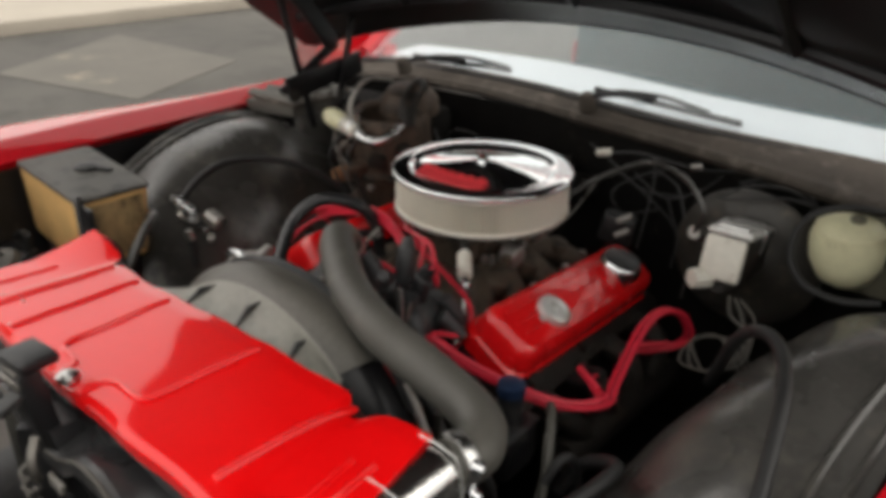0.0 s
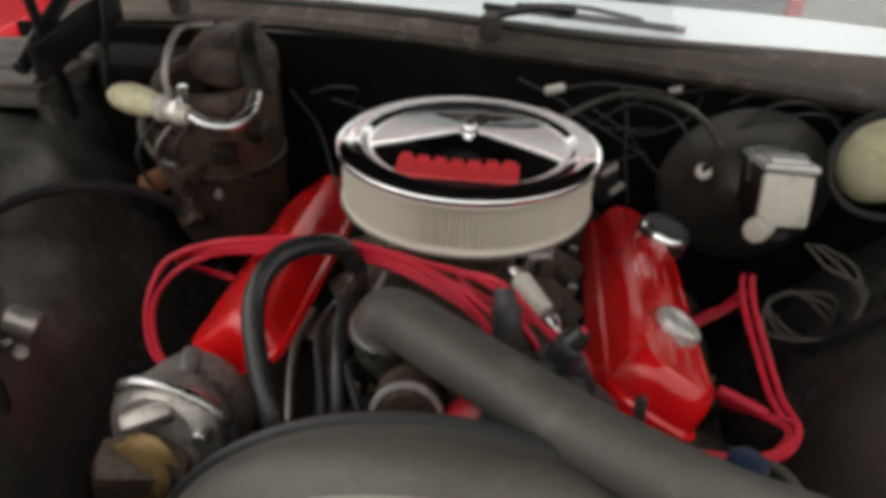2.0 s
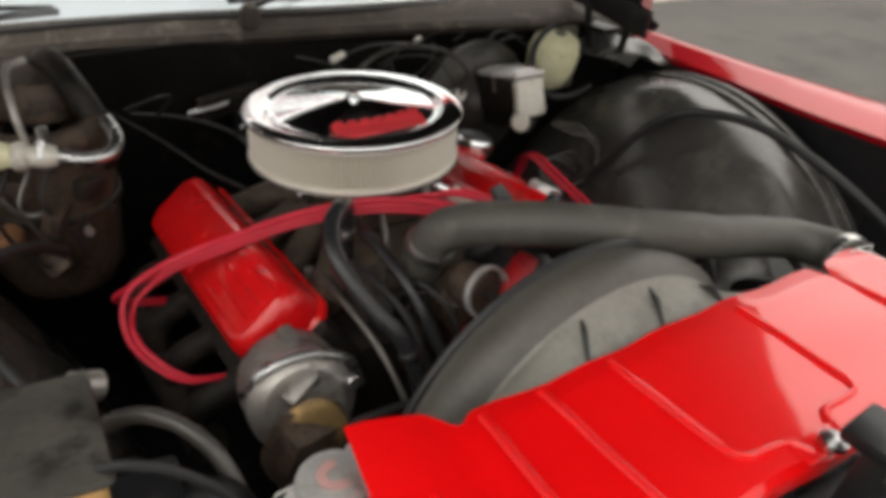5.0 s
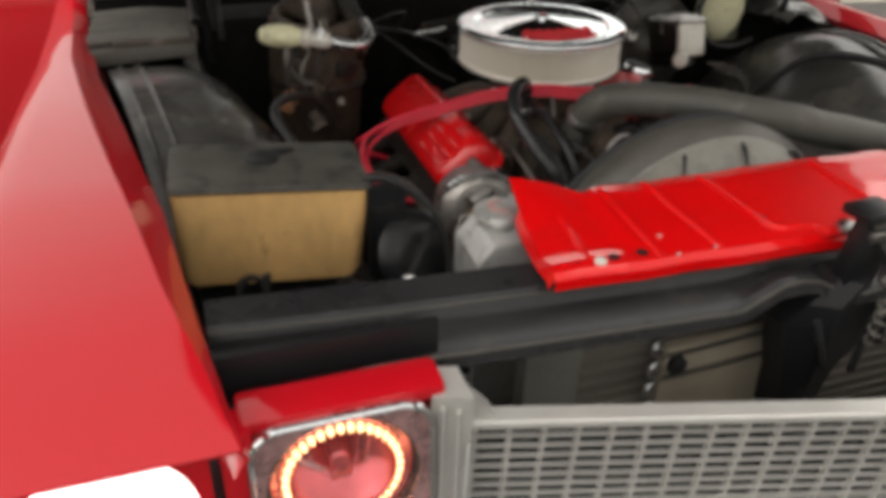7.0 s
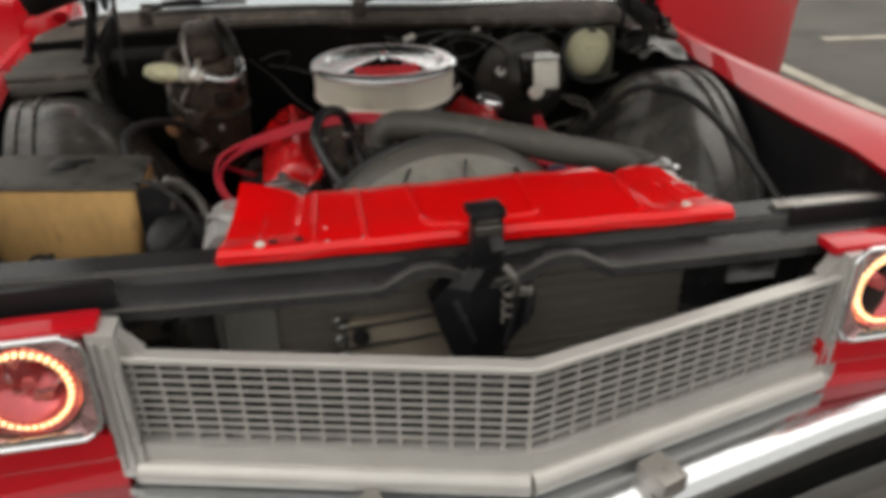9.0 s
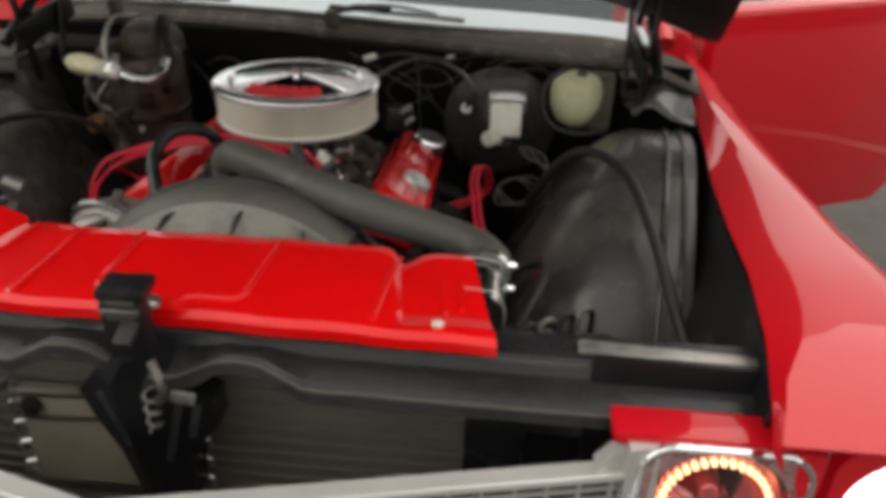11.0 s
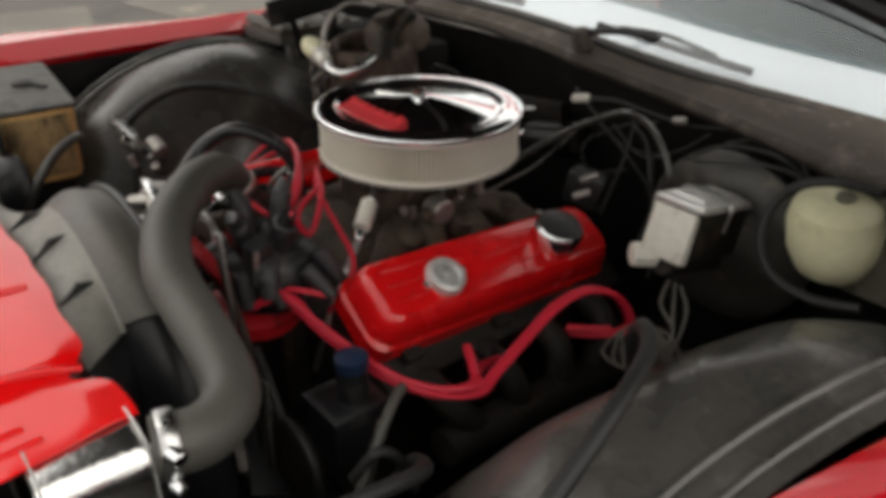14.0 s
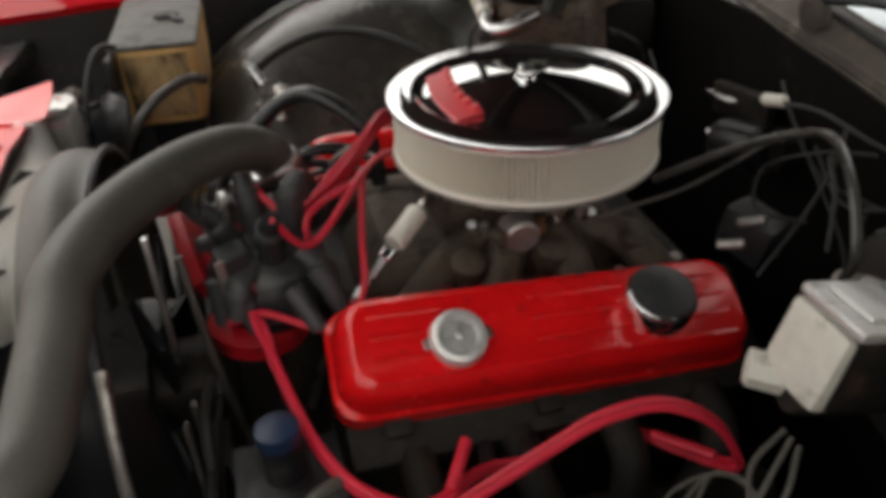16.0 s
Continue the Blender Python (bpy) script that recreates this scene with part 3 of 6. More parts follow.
# plain rear end that closes the body
part("rear_deck", sheet(lambda u, v: Vector((C - 0.93 + 1.86 * u, 2.72 + 0.82 * v, 0.80 + 0.025 * math.sin(math.pi * u) - 0.05 * v ** 4)), 12, 10, 0.01), RED_PAINT, car, smooth=60)
part("rear_panel", box((1.84, 0.05, 0.46), (C, 3.53, 0.52), bevel=0.02), RED_PAINT, car)
rear_glass = part("rear_screen", sheet(lambda u, v: Vector((C + (-0.74 + 1.48 * u) * (1 + 0.14 * v), 2.32 + 0.42 * v + 0.05 * math.sin(math.pi * u), 1.355 - 0.545 * v)), 12, 8, 0.005), WIND_GLASS, car, "tinted rear screen", smooth=60)
rear_glass.visible_shadow = False
part("rear_floor", box((1.40, 1.55, 0.02), (C, 2.74, 0.30), bevel=0.002), BLACK_PAINT, car)

# raised hood: outer skin, dark inner panel with ribs
HINGE_Y, HINGE_Z, RISE = 0.42, 1.105, 38.0


def hood_at(x, s, d=0.0):
    """s metres from the rear edge towards the nose, d metres below the skin."""
    c, sn = math.cos(radians(RISE)), math.sin(radians(RISE))
    q = (x / 0.84) ** 2
    return Vector((C + x, HINGE_Y - 0.11 * q - 0.04 * x - s * c - d * sn, HINGE_Z - 0.125 * q + s * sn - d * c))


part("hood", sheet(lambda u, v: hood_at((-0.885 + 1.795 * u) * (1 - 0.15 * v), 1.45 * v), 24, 16, 0.004), RED_PAINT, car, "red raised hood", smooth=60)
part("hood_inner_panel", sheet(lambda u, v: hood_at((-0.888 + 1.801 * u) * (1 - 0.15 * v), 0.015 + 1.40 * v, 0.008 + 0.03 * min(1, 6 * v) + 0.012 * math.sin(18 * u) * math.sin(9 * v) * min(1, 6 * v)), 40, 24, 0.003), BLACK_PAINT, car, "black hood underside")
part("hood_rear_rim", tube([hood_at(-0.876 + 1.776 * k / 12, 0.006, 0.006) for k in range(13)], 0.006, 8, 4), BLACK_PAINT, car)
part("hood_rib", tube([hood_at(-0.78 + 1.56 * k / 12, 0.16, 0.040) for k in range(13)], 0.016, 8, 4), BLACK_PAINT, car)
for sx in (-0.45, 0.0, 0.45):
    part("hood_rib", tube([hood_at(sx * (1 - 0.1 * k / 5), 0.16 + 0.22 * k, 0.040) for k in range(6)], 0.020, 8, 4), BLACK_PAINT, car)

# ---- front end ----
def ring_frame(w, h, corner, n=6):
    """A rounded rectangle outline."""
    pts = []
    for cx, cy, a0 in ((w / 2 - corner, h / 2 - corner, 0), (-w / 2 + corner, h / 2 - corner, 90), (-w / 2 + corner, -h / 2 + corner, 180), (w / 2 - corner, -h / 2 + corner, 270)):
        for k in range(n + 1):
            a = radians(a0 + 90 * k / n)
            pts.append((cx + corner * math.cos(a), cy + corner * math.sin(a)))
    return pts


def holed_frame(outer, inner, depth, m, bm=None):
    """A ring between two outlines of as many points, raised by depth along z, and turned by m."""
    bm = bm or bmesh.new()
    rows = []
    for line, z in ((outer, 0), (outer, depth), (inner, depth), (inner, 0)):
        rows.append([bm.verts.new(m @ Vector((x, y, z))) for x, y in line])
    rows.append(rows[0])
    n = len(outer)
    for a, b in zip(rows, rows[1:]):
        for i in range(n):
            bm.faces.new((a[i], a[(i + 1) % n], b[(i + 1) % n], b[i]))
    return bm


def facing(x, y, z, yaw=0.0, lean=0.0):
    """A frame whose z looks out of the car's nose: x to the viewer's right, y up."""
    return Matrix.Translation((x, y, z)) @ Matrix.Rotation(radians(yaw), 4, "Z") @ Matrix.Rotation(radians(90 + lean), 4, "X")


NOSE_Y = -0.955
for side in (-1, 1):
    cx = C + side * 0.765
    skew = -0.012 * side
    # red headlamp panel with two openings, built as framing strips
    for nm, sz, at in (("header_panel", (0.205, 0.05, 0.018), (C + side * 0.652, NOSE_Y + 0.035 + skew, 0.787)),
                       ("header_panel", (0.43, 0.03, 0.05), (C + side * 0.777, NOSE_Y + 0.012 + skew, 0.595)),
                       ("valance", (0.44, 0.05, 0.10), (C + side * 0.777, NOSE_Y + 0.030 + skew, 0.522)),
                       ("header_panel", (0.032, 0.04, 0.19), (C + side * 0.758, NOSE_Y + 0.02 + skew, 0.70)),
                       ("header_panel", (0.014, 0.03, 0.19), (C + side * (0.560 if side < 0 else 0.592), NOSE_Y + 0.03 + skew, 0.70)),
                       ("header_panel", (0.05, 0.05, 0.20), (C + side * 0.965, NOSE_Y + 0.03 + skew, 0.70))):
        part(nm, box(sz, at, bevel=0.008), RED_PAINT, car)
    part("header_back", box((0.46, 0.01, 0.26), (cx, NOSE_Y + 0.10, 0.69), bevel=0.002), BLACK_PAINT, car)

    def lamp(name, x, lit, label):
        y, z = NOSE_Y + skew, 0.716 if lit else 0.704
        body = thing(name, (x, y + 0.05, z), label, "headlight", "headlights")
        m = facing(x, y + 0.02, z, 0, -4)
        part("bezel", holed_frame(ring_frame(0.182, 0.168, 0.035), [(0.078 * math.cos(a), 0.078 * math.sin(a)) for a in [radians(45 - 45 + 360 * (k + 0.5) / 28) for k in range(28)]], 0.022, m),
             BEZEL if not lit else RED_PAINT, body, "bright metal bezel" if not lit else "red bezel", smooth=30)
        if not lit:
            part("bezel_rim", tube([m @ Vector((x, y2, 0.024)) for x, y2 in ring_frame(0.180, 0.166, 0.035)] + [m @ Vector((0.090, 0.048, 0.024))], 0.0042, 8, 2), CHROME, body, "chrome bezel rim")
        part("bowl", lathe([(0.074, 0.0), (0.060, -0.03), (0.03, -0.05), (0.004, -0.055)], m @ Vector((0, 0, 0.006)), m.to_3x3() @ Vector((0, 0, 1)), 28, close=False), LAMP_ON if lit else RED_LAMP, body, "lit white lens" if lit else "red faceted reflector")
        if lit:
            part("lens", lathe([(0.078, 0.0), (0.070, 0.012), (0.04, 0.020), (0.002, 0.023)], m @ Vector((0, 0, 0.010)), m.to_3x3() @ Vector((0, 0, 1)), 32), LAMP_ON, body, "glowing white headlamp lens")
        else:
            bm = bmesh.new()
            for k in range(36):
                a = 2 * math.pi * k / 36
                lathe([(0.0036, 0), (0.0036, 0.004), (0.0022, 0.006)], m @ Vector((0.057 * math.cos(a), 0.057 * math.sin(a), 0.006)), m.to_3x3() @ Vector((0, 0, 1)), 6, bm)
            part("lamp_collar", lathe([(0.0735, 0.0), (0.0790, 0.0), (0.0790, 0.012), (0.0735, 0.012)], m @ Vector((0, 0, 0.004)), m.to_3x3() @ Vector((0, 0, 1)), 40, close=False), DARK_GREY_PAINT, body, "dull grey-brown retaining ring")
            # chrome strip added where the bezel's lower side shows a bright reflection
            part("bezel_reflection_strip", box((0.120, 0.004, 0.016), m @ Vector((0.004, -0.0755, 0.023)), (0, 0, 0), 0.0015), CHROME, body, "chrome strip standing in for the bezel's lower reflection")
            part("halo_ring", lathe([(0.072, 0.0), (0.072, 0.006), (0.053, 0.006), (0.053, 0.0)], m @ Vector((0, 0, 0.001)), m.to_3x3() @ Vector((0, 0, 1)), 40, close=False), RED_LAMP, body, "ring of lit orange diodes")
            part("diode_ring", bm, HALO, body, "lit warm orange diodes")
            part("bulb", rod(m @ Vector((0, 0, -0.045)), m @ Vector((0, 0, -0.008)), 0.010), RED_LAMP, body)
            for k in range(7):
                a = 0.4 + 2 * math.pi * k / 7
                part("facet", box((0.022, 0.016, 0.004), m @ Vector((0.030 * math.cos(a), 0.030 * math.sin(a), -0.028)), (70 + 25 * math.sin(3 * k), 20 * math.cos(2 * k), 40 * k), 0.001), BEZEL, body)
            g = part("lens", lathe([(0.074, 0.0), (0.06, 0.008), (0.03, 0.012), (0.002, 0.013)], m @ Vector((0, 0, 0.010)), m.to_3x3() @ Vector((0, 0, 1)), 28), GLASS, body, "clear glass lens")
            g.visible_shadow = False
        return body
    lamp("headlight", C + side * (0.658 if side < 0 else 0.672), False, "round headlight with lit orange halo ring and bright bezel")
    lamp("headlight", C + side * 0.874, True, "lit round white headlight in a red bezel")

# grille: two shallow wings that meet in a point at the middle
GX, GY_MID, GY_END, G_HALF = 0.045, -1.080, -0.942, 0.555
grille = thing("grille", (GX, GY_MID, 0.66), "silver plastic car grille with fine bars and pointed middle", "grille")


def grille_at(s, z, d=0.0):
    """s from -1 to 1 across, z height, d metres behind the face."""
    x = GX + s * G_HALF
    y = GY_MID + (GY_END - GY_MID) * abs(s) + 0.012 * s * -1
    return Vector((x, y + d - 0.12 * (0.66 - z) * -0.35, z))


for side in (-1, 1):
    def bar(z0, z1, d0, d1, a=0.0, b=1.0):
        ss = [side * (a + (b - a) * k / 4) for k in range(5)]
        return loft([[grille_at(s, z0, d0), grille_at(s, z1, d0), grille_at(s, z1, d1), grille_at(s, z0, d1)] for s in ss])
    part("top_bar", bar(0.733, 0.744, -0.004, 0.020), SILVER_PLASTIC, grille)
    part("top_bar_bead", tube([grille_at(side * k / 4, 0.742, -0.003) for k in range(5)], 0.004, 8, 2), SILVER_PLASTIC, grille)
    part("bottom_bar", bar(0.558, 0.592, -0.012, 0.04), SILVER_PLASTIC, grille)
    part("lower_lip", tube([grille_at(side * k / 4, 0.540, -0.012) for k in range(5)], 0.021, 14, 2), SILVER_PLASTIC, grille, "bright rounded lower lip of the grille")
    # solid black sheet close behind the bars stands in for the shade there
    part("grille_shade_sheet", bar(0.56, 0.736, 0.016, 0.019), BLACK_RUBBER, grille, "black sheet standing in for the shade behind the bars")
    for k in range(1, 9):
        z = 0.594 + 0.140 * k / 9
        part("grille_bar", bar(z - 0.0020, z + 0.0020, 0.0, 0.004), SILVER_PLASTIC, grille)
    for k in range(0, 16):
        s = max(0.001, k / 15.5)
        x0, x1 = max(0.0, s - 0.0019 / G_HALF), s + 0.0019 / G_HALF
        part("grille_upright", bar(0.592, 0.735, 0.002, 0.009, x0, x1), SILVER_PLASTIC, grille)
    # gusset from the end cap down to the top bar
    part("corner_gusset", loft([[grille_at(side * 0.985, 0.742, d), grille_at(side * 0.985, 0.776, d), grille_at(side * 0.93, 0.744, d)] for d in (0.004, 0.03)]), SILVER_PLASTIC, grille)
    bm = loft([[grille_at(side * 0.985, z, d) for z, d in ((0.53, -0.02), (0.785, -0.012), (0.785, 0.04), (0.53, 0.04))],
               [grille_at(side * 1.055, z, d) for z, d in ((0.53, -0.02), (0.785, -0.008), (0.785, 0.04), (0.53, 0.04))]])
    part("end_cap", bm, SILVER_PLASTIC, grille)
    for k in range(16):
        part("notch", box((0.004, 0.006, 0.004), grille_at(side * 0.995, 0.60 + 0.0085 * k, -0.021), bevel=0.001, seg=1), ALUMINIUM, grille)
    for s, z0, z1 in ((1.012, 0.545, 0.77), (1.040, 0.545, 0.775)):
        part("end_cap_bead", rod(grille_at(side * s, z0, -0.022), grille_at(side * s, z1, -0.014), 0.0028, 8), SILVER_PLASTIC, grille)

# chrome bumper with a dark slot
bumper = thing("bumper", (C, -1.12, 0.45), "chrome front bumper with dark slots below the grille", "bumper")


def bumper_bar(s0, s1, prof):
    secs = []
    for k in range(13):
        s = s0 + (s1 - s0) * k / 12
        p = grille_at(max(-1.0, min(1.0, s)) , 0.53)
        x = GX + s * G_HALF
        y = p.y + (0.10 * max(0, abs(s) - 1.0))
        secs.append([Vector((x, y + py, pz)) for py, pz in prof])
    return loft(secs)


for a, b in ((-1.72, 0.0), (0.0, 1.72)):
    part("bumper_bar", bumper_bar(a, b, [(0.02, 0.515), (-0.06, 0.515), (-0.098, 0.505), (-0.11, 0.485), (-0.108, 0.462), (-0.06, 0.455), (0.02, 0.47)]), BUMPER_CHROME, bumper, smooth=50)
    part("bumper_lower_bar", bumper_bar(a, b, [(0.02, 0.36), (-0.09, 0.36), (-0.10, 0.34), (-0.09, 0.29), (-0.02, 0.27), (0.02, 0.29)]), BUMPER_CHROME, bumper, smooth=50)
    # black filler between the chrome bars puts in the opening's shade
    part("bumper_slot_shade", bumper_bar(a, b, [(0.0, 0.46), (-0.055, 0.46), (-0.055, 0.35), (0.0, 0.35)]), FIREWALL, bumper, "black filler standing in for the shaded slot")
for s in (0.36, -0.42):
    p = grille_at(s, 0.53)
    part("bumper_bolt", rod(p + Vector((0, -0.105, -0.03)), p + Vector((0.0, -0.125, -0.03)), 0.012, 10), STEEL, bumper)
    part("bumper_bracket", box((0.05, 0.06, 0.035), p + Vector((0, -0.075, -0.004)), (0, 0, 20), 0.006), CAST_ALU, bumper, "rusty metal bracket")

# ---- radiator, its red cover, the fan shroud ----
radiator = thing("radiator", (0.04, -0.70, 0.4), "aluminium radiator with bright end tanks", "radiator")
part("core", box((0.66, 0.055, 0.50), (0.04, -0.70, 0.54), bevel=0.003), CONDENSER, radiator)
for side, x, y, w, top in ((-1, -0.352, -0.655, 0.100, 0.797), (1, 0.424, -0.690, 0.066, 0.823)):
    # folded tank: flat top, wide chamfer towards the fender, plain sides
    prof = [(-0.5 * w, 0.27), (0.5 * w, 0.27), (0.5 * w, top - 0.026), (0.5 * w - 0.022, top), (-0.5 * w + 0.006, top + 0.002), (-0.5 * w, top - 0.004)]
    if side > 0:
        # rounded shoulder on the polished tank
        prof[2:4] = [(0.5 * w - 0.034 + 0.034 * math.cos(radians(q)), top - 0.034 + 0.034 * math.sin(radians(q))) for q in range(0, 91, 15)]
    if side < 0:
        prof = prof[::-1]
    bm = loft([[Vector((x + side * px, y + dy, pz - 0.002 * abs(dy) * 20)) for px, pz in prof] for dy in (-0.046, -0.042, 0.0, 0.042, 0.046)])
    part("end_tank", bm, POLISHED if side > 0 else TANK_ALU, radiator, "bright aluminium end tank", smooth=50 if side > 0 else 20)
    for dy in (-0.043, 0.043):
        part("tank_seam", tube([(x + side * px, y + dy, pz + 0.001) for px, pz in ((0.5 * w, top - 0.20), (0.5 * w, top - 0.026), (0.5 * w - 0.022, top), (-0.5 * w + 0.006, top + 0.002))], 0.0012, 6, 2), TANK_ALU, radiator)
part("filler_neck", rod((-0.351, -0.636, 0.76), (-0.351, -0.636, 0.807), 0.026, 24), TANK_ALU, radiator)
cap = part("radiator_cap", lathe([(0.033, 0), (0.035, 0.004), (0.033, 0.010), (0.020, 0.013), (0.002, 0.014)], (-0.351, -0.636, 0.805), (0, 0, 1), 28), TANK_ALU, radiator, "grey metal radiator cap")
part("cap_ear", box((0.088, 0.016, 0.007), (-0.351, -0.636, 0.813), (0, 0, 35), 0.003), TANK_ALU, cap)
part("cap_mark", lathe([(0.008, 0), (0.017, 0.0), (0.017, 0.001), (0.008, 0.001)], (-0.350, -0.637, 0.8188), (0, 0, 1), 20, close=False, arc=(20.0, 250.0)), FADED_RED, cap, "red printed mark")

# red cover over the radiator
cover = thing("radiator_cover", (0.04, -0.74, 0.82), "glossy red metal radiator cover with pressed ribs", "radiator cover")
RIBS = ((-0.227, -0.213), (-0.147, -0.144), (0.297, 0.309))


def cover_at(u, v, up=0.0):
    """u across, v from the front edge to the rear edge."""
    xf, xr = -0.366 + 0.812 * u, -0.333 + 0.742 * u
    x = xf + (xr - xf) * v
    # hand-cut rear edge: a tongue at both ends, a notch beside each, a shallow wave between
    left, right = 1 - smooth_step(-0.245, -0.222, xr), smooth_step(0.296, 0.312, xr)
    notch = 0.020 * math.exp(-((xr + 0.236) / 0.011) ** 2) + 0.028 * math.exp(-((xr - 0.318) / 0.016) ** 2)
    wave = 0.003 * math.sin(13 * u + 0.6) + 0.0015 * math.sin(41 * u)
    front = -0.853 - 0.012 * (x - 0.04) / 0.4 + 0.0015 * math.sin(35 * u)
    rear = -0.645 + wave + 0.022 * left + 0.004 * right - notch
    y = front * (1 - v) + rear * v
    z = 0.829 + 0.008 * min(1, v * 32) + 0.0005 * math.sin(26 * x + 3 * v) * v + 0.0005 * math.sin(11 * v + 9 * x)
    # the ends are pressed lower than the middle, with a clear step; the left tongue curls up
    z -= (0.009 * left + 0.010 * right) * smooth_step(0.06, 0.3, v)
    z += 0.024 * max(0.0, v - 0.55) / 0.45 * max(0.0, 1 - (xr + 0.333) / 0.085) - 0.004 * max(0.0, v - 0.88) / 0.12 * (1 - left)
    return Vector((x, y, z + up))


def cover_v(x, y):
    """The sheet's place under a point of the plan."""
    v = (y + 0.853) / 0.208
    for _ in range(6):
        u = (x - (-0.366 + 0.033 * v)) / (0.812 - 0.070 * v)
        a, b = cover_at(u, 0).y, cover_at(u, 1).y
        v = (y - a) / (b - a)
    return u, v


def on_cover(x, y, up=0.0):
    return cover_at(*cover_v(x, y), up)


part("cover_panel", sheet(cover_at, 150, 32, 0.002), RED_COVER, cover, smooth=50)
part("front_flange", sheet(lambda u, v: cover_at(u, 0.0) + Vector((0, -0.0025, -0.012 * v)), 60, 2, 0.002), RED_COVER, cover)
part("end_flange", sheet(lambda w, v: cover_at(0.0, 0.02 + 0.70 * w) + Vector((-0.006 * v, 0, -0.016 * v)), 16, 3, 0.002), RED_COVER, cover)
for xa, xb in RIBS:
    part("rib", tube([on_cover(xa + (xb - xa) * k / 6, -0.838 + 0.180 * k / 6, 0.0006) for k in range(7)], 0.0046, 10, 4), RED_COVER, cover)
for x, y in ((-0.303, -0.828), (0.375, -0.838)):
    part("push_clip", lathe([(0.0075, 0), (0.0075, 0.003), (0.005, 0.005), (0.001, 0.006)], on_cover(x, y), (0, 0, 1), 18), WHITE_CAST, cover, "white plastic push clip")
for x, y in ((-0.205, -0.796), (-0.147, -0.796), (-0.205, -0.838), (-0.152, -0.836)):
    part("rivet", lathe([(0.0026, 0), (0.0026, 0.0015), (0.0014, 0.0026), (0.0003, 0.003)], on_cover(x, y, 0.0005), (0, 0, 1), 10), STEEL, cover, "bright screw head")
for x, y in ((-0.284, -0.824), (-0.246, -0.824)):
    part("hole", lathe([(0.007, 0), (0.007, 0.0006), (0.001, 0.0008)], on_cover(x, y, 0.0022), (0, 0, 1), 16), BLACK_PAINT, cover, "dark drilled hole")
# two pressed beads that run back from the latch
for pts in ([(0.055, -0.846), (0.064, -0.822), (0.080, -0.816), (0.118, -0.816), (0.131, -0.803), (0.134, -0.76), (0.137, -0.71), (0.140, -0.662)],
            [(0.012, -0.846), (0.002, -0.828), (-0.020, -0.822), (-0.044, -0.818), (-0.054, -0.800), (-0.055, -0.76), (-0.056, -0.71), (-0.057, -0.662)]):
    part("pressed_bead", tube([on_cover(a, b, 0.0008) for a, b in pts], 0.0042, 8, 5), RED_COVER, cover)
for xa, ya, xb, yb in ((-0.308, -0.815, -0.294, -0.705), (0.381, -0.815, 0.372, -0.725), (0.402, -0.790, 0.396, -0.715)):
    part("dent_fold", tube([on_cover(xa + (xb - xa) * k / 4, ya + (yb - ya) * k / 4, -0.0008) for k in range(5)], 0.0042, 8, 4), RED_COVER, cover)

# fan shroud
shroud = thing("fan_shroud", (0.03, -0.55, 0.5), "black plastic fan shroud behind the radiator", "fan shroud")


def shroud_skin(u, v):
    """Round the throat by u; v from the radiator's frame over the front edge of the ring (0.5) to its rear edge (1)."""
    a = math.pi * (-0.10 + 1.20 * u)
    dx, dz = -math.cos(a), math.sin(a)
    k = min(0.36 / max(abs(dx), 1e-3), 0.275 / max(abs(dz), 1e-3))
    frame = Vector((0.02 + dx * k, -0.650, 0.535 + dz * k))
    edge = Vector((0.038 + 0.246 * dx, -0.592, 0.610 + 0.246 * dz))
    back = Vector((0.036 + 0.276 * dx, -0.520, 0.590 + 0.276 * dz))
    if v < 0.5:
        f = smooth_step(0, 1, v * 2)
        return frame.lerp(edge, 0.35 * v * 2 + 0.65 * f)
    f = (v - 0.5) * 2
    return edge.lerp(back, f) + Vector((dx, 0, dz)) * (0.012 * math.sin(math.pi * min(1, f * 1.15)))


part("shroud_face", sheet(lambda u, v: shroud_skin(0.71 * u, 0.47 * v), 72, 16, 0.004), DUSTY_SHROUD, shroud, "dust-filmed shroud face", smooth=50)
part("shroud_step", sheet(lambda u, v: shroud_skin(0.71 * u, 0.47 + 0.05 * v), 72, 4, 0.004), DUSTY_SHROUD, shroud, "pale worn edge of the shroud ring", smooth=50)
part("shroud_ring", sheet(lambda u, v: shroud_skin(0.70 * u, 0.52 + 0.48 * v), 72, 12, 0.004), SHROUD_RING, shroud, smooth=50)
part("shroud_lower", sheet(lambda u, v: shroud_skin(0.69 + 0.31 * u, 0.03 + 0.95 * v) - Vector((0.006, 0, 0.006)), 24, 14, 0.004), BLACK_PAINT, shroud, "black lower shroud side", smooth=50)
part("throat_rim", tube([shroud_skin(i / 32, 1.0) for i in range(26)], 0.006, 8, 3), BLACK_PLASTIC, shroud)
part("worn_edge", tube([shroud_skin(0.74 + 0.16 * i / 12, 1.0) + Vector((0.004, 0.004, 0)) for i in range(13)], 0.0065, 8, 2), CAST_ALU, shroud, "pale worn edge of the throat")
# three small gussets that stand on the face
for u in (0.42, 0.53, 0.63):
    lo, hi, out = shroud_skin(u, 0.12), shroud_skin(u, 0.43), shroud_skin(u, 0.34)
    side_way = (shroud_skin(u + 0.01, 0.34) - out).normalized() * 0.002
    tip = lo.lerp(hi, 0.55) + Vector((0, 0.0, 0.012))
    part("gusset", loft([[lo - side_way, tip - side_way, hi - side_way], [lo + side_way, tip + side_way, hi + side_way]]), BLACK_PLASTIC, shroud)
fan = thing("engine_fan", (0.02, -0.50, 0.55), "black engine cooling fan inside the shroud", "fan")
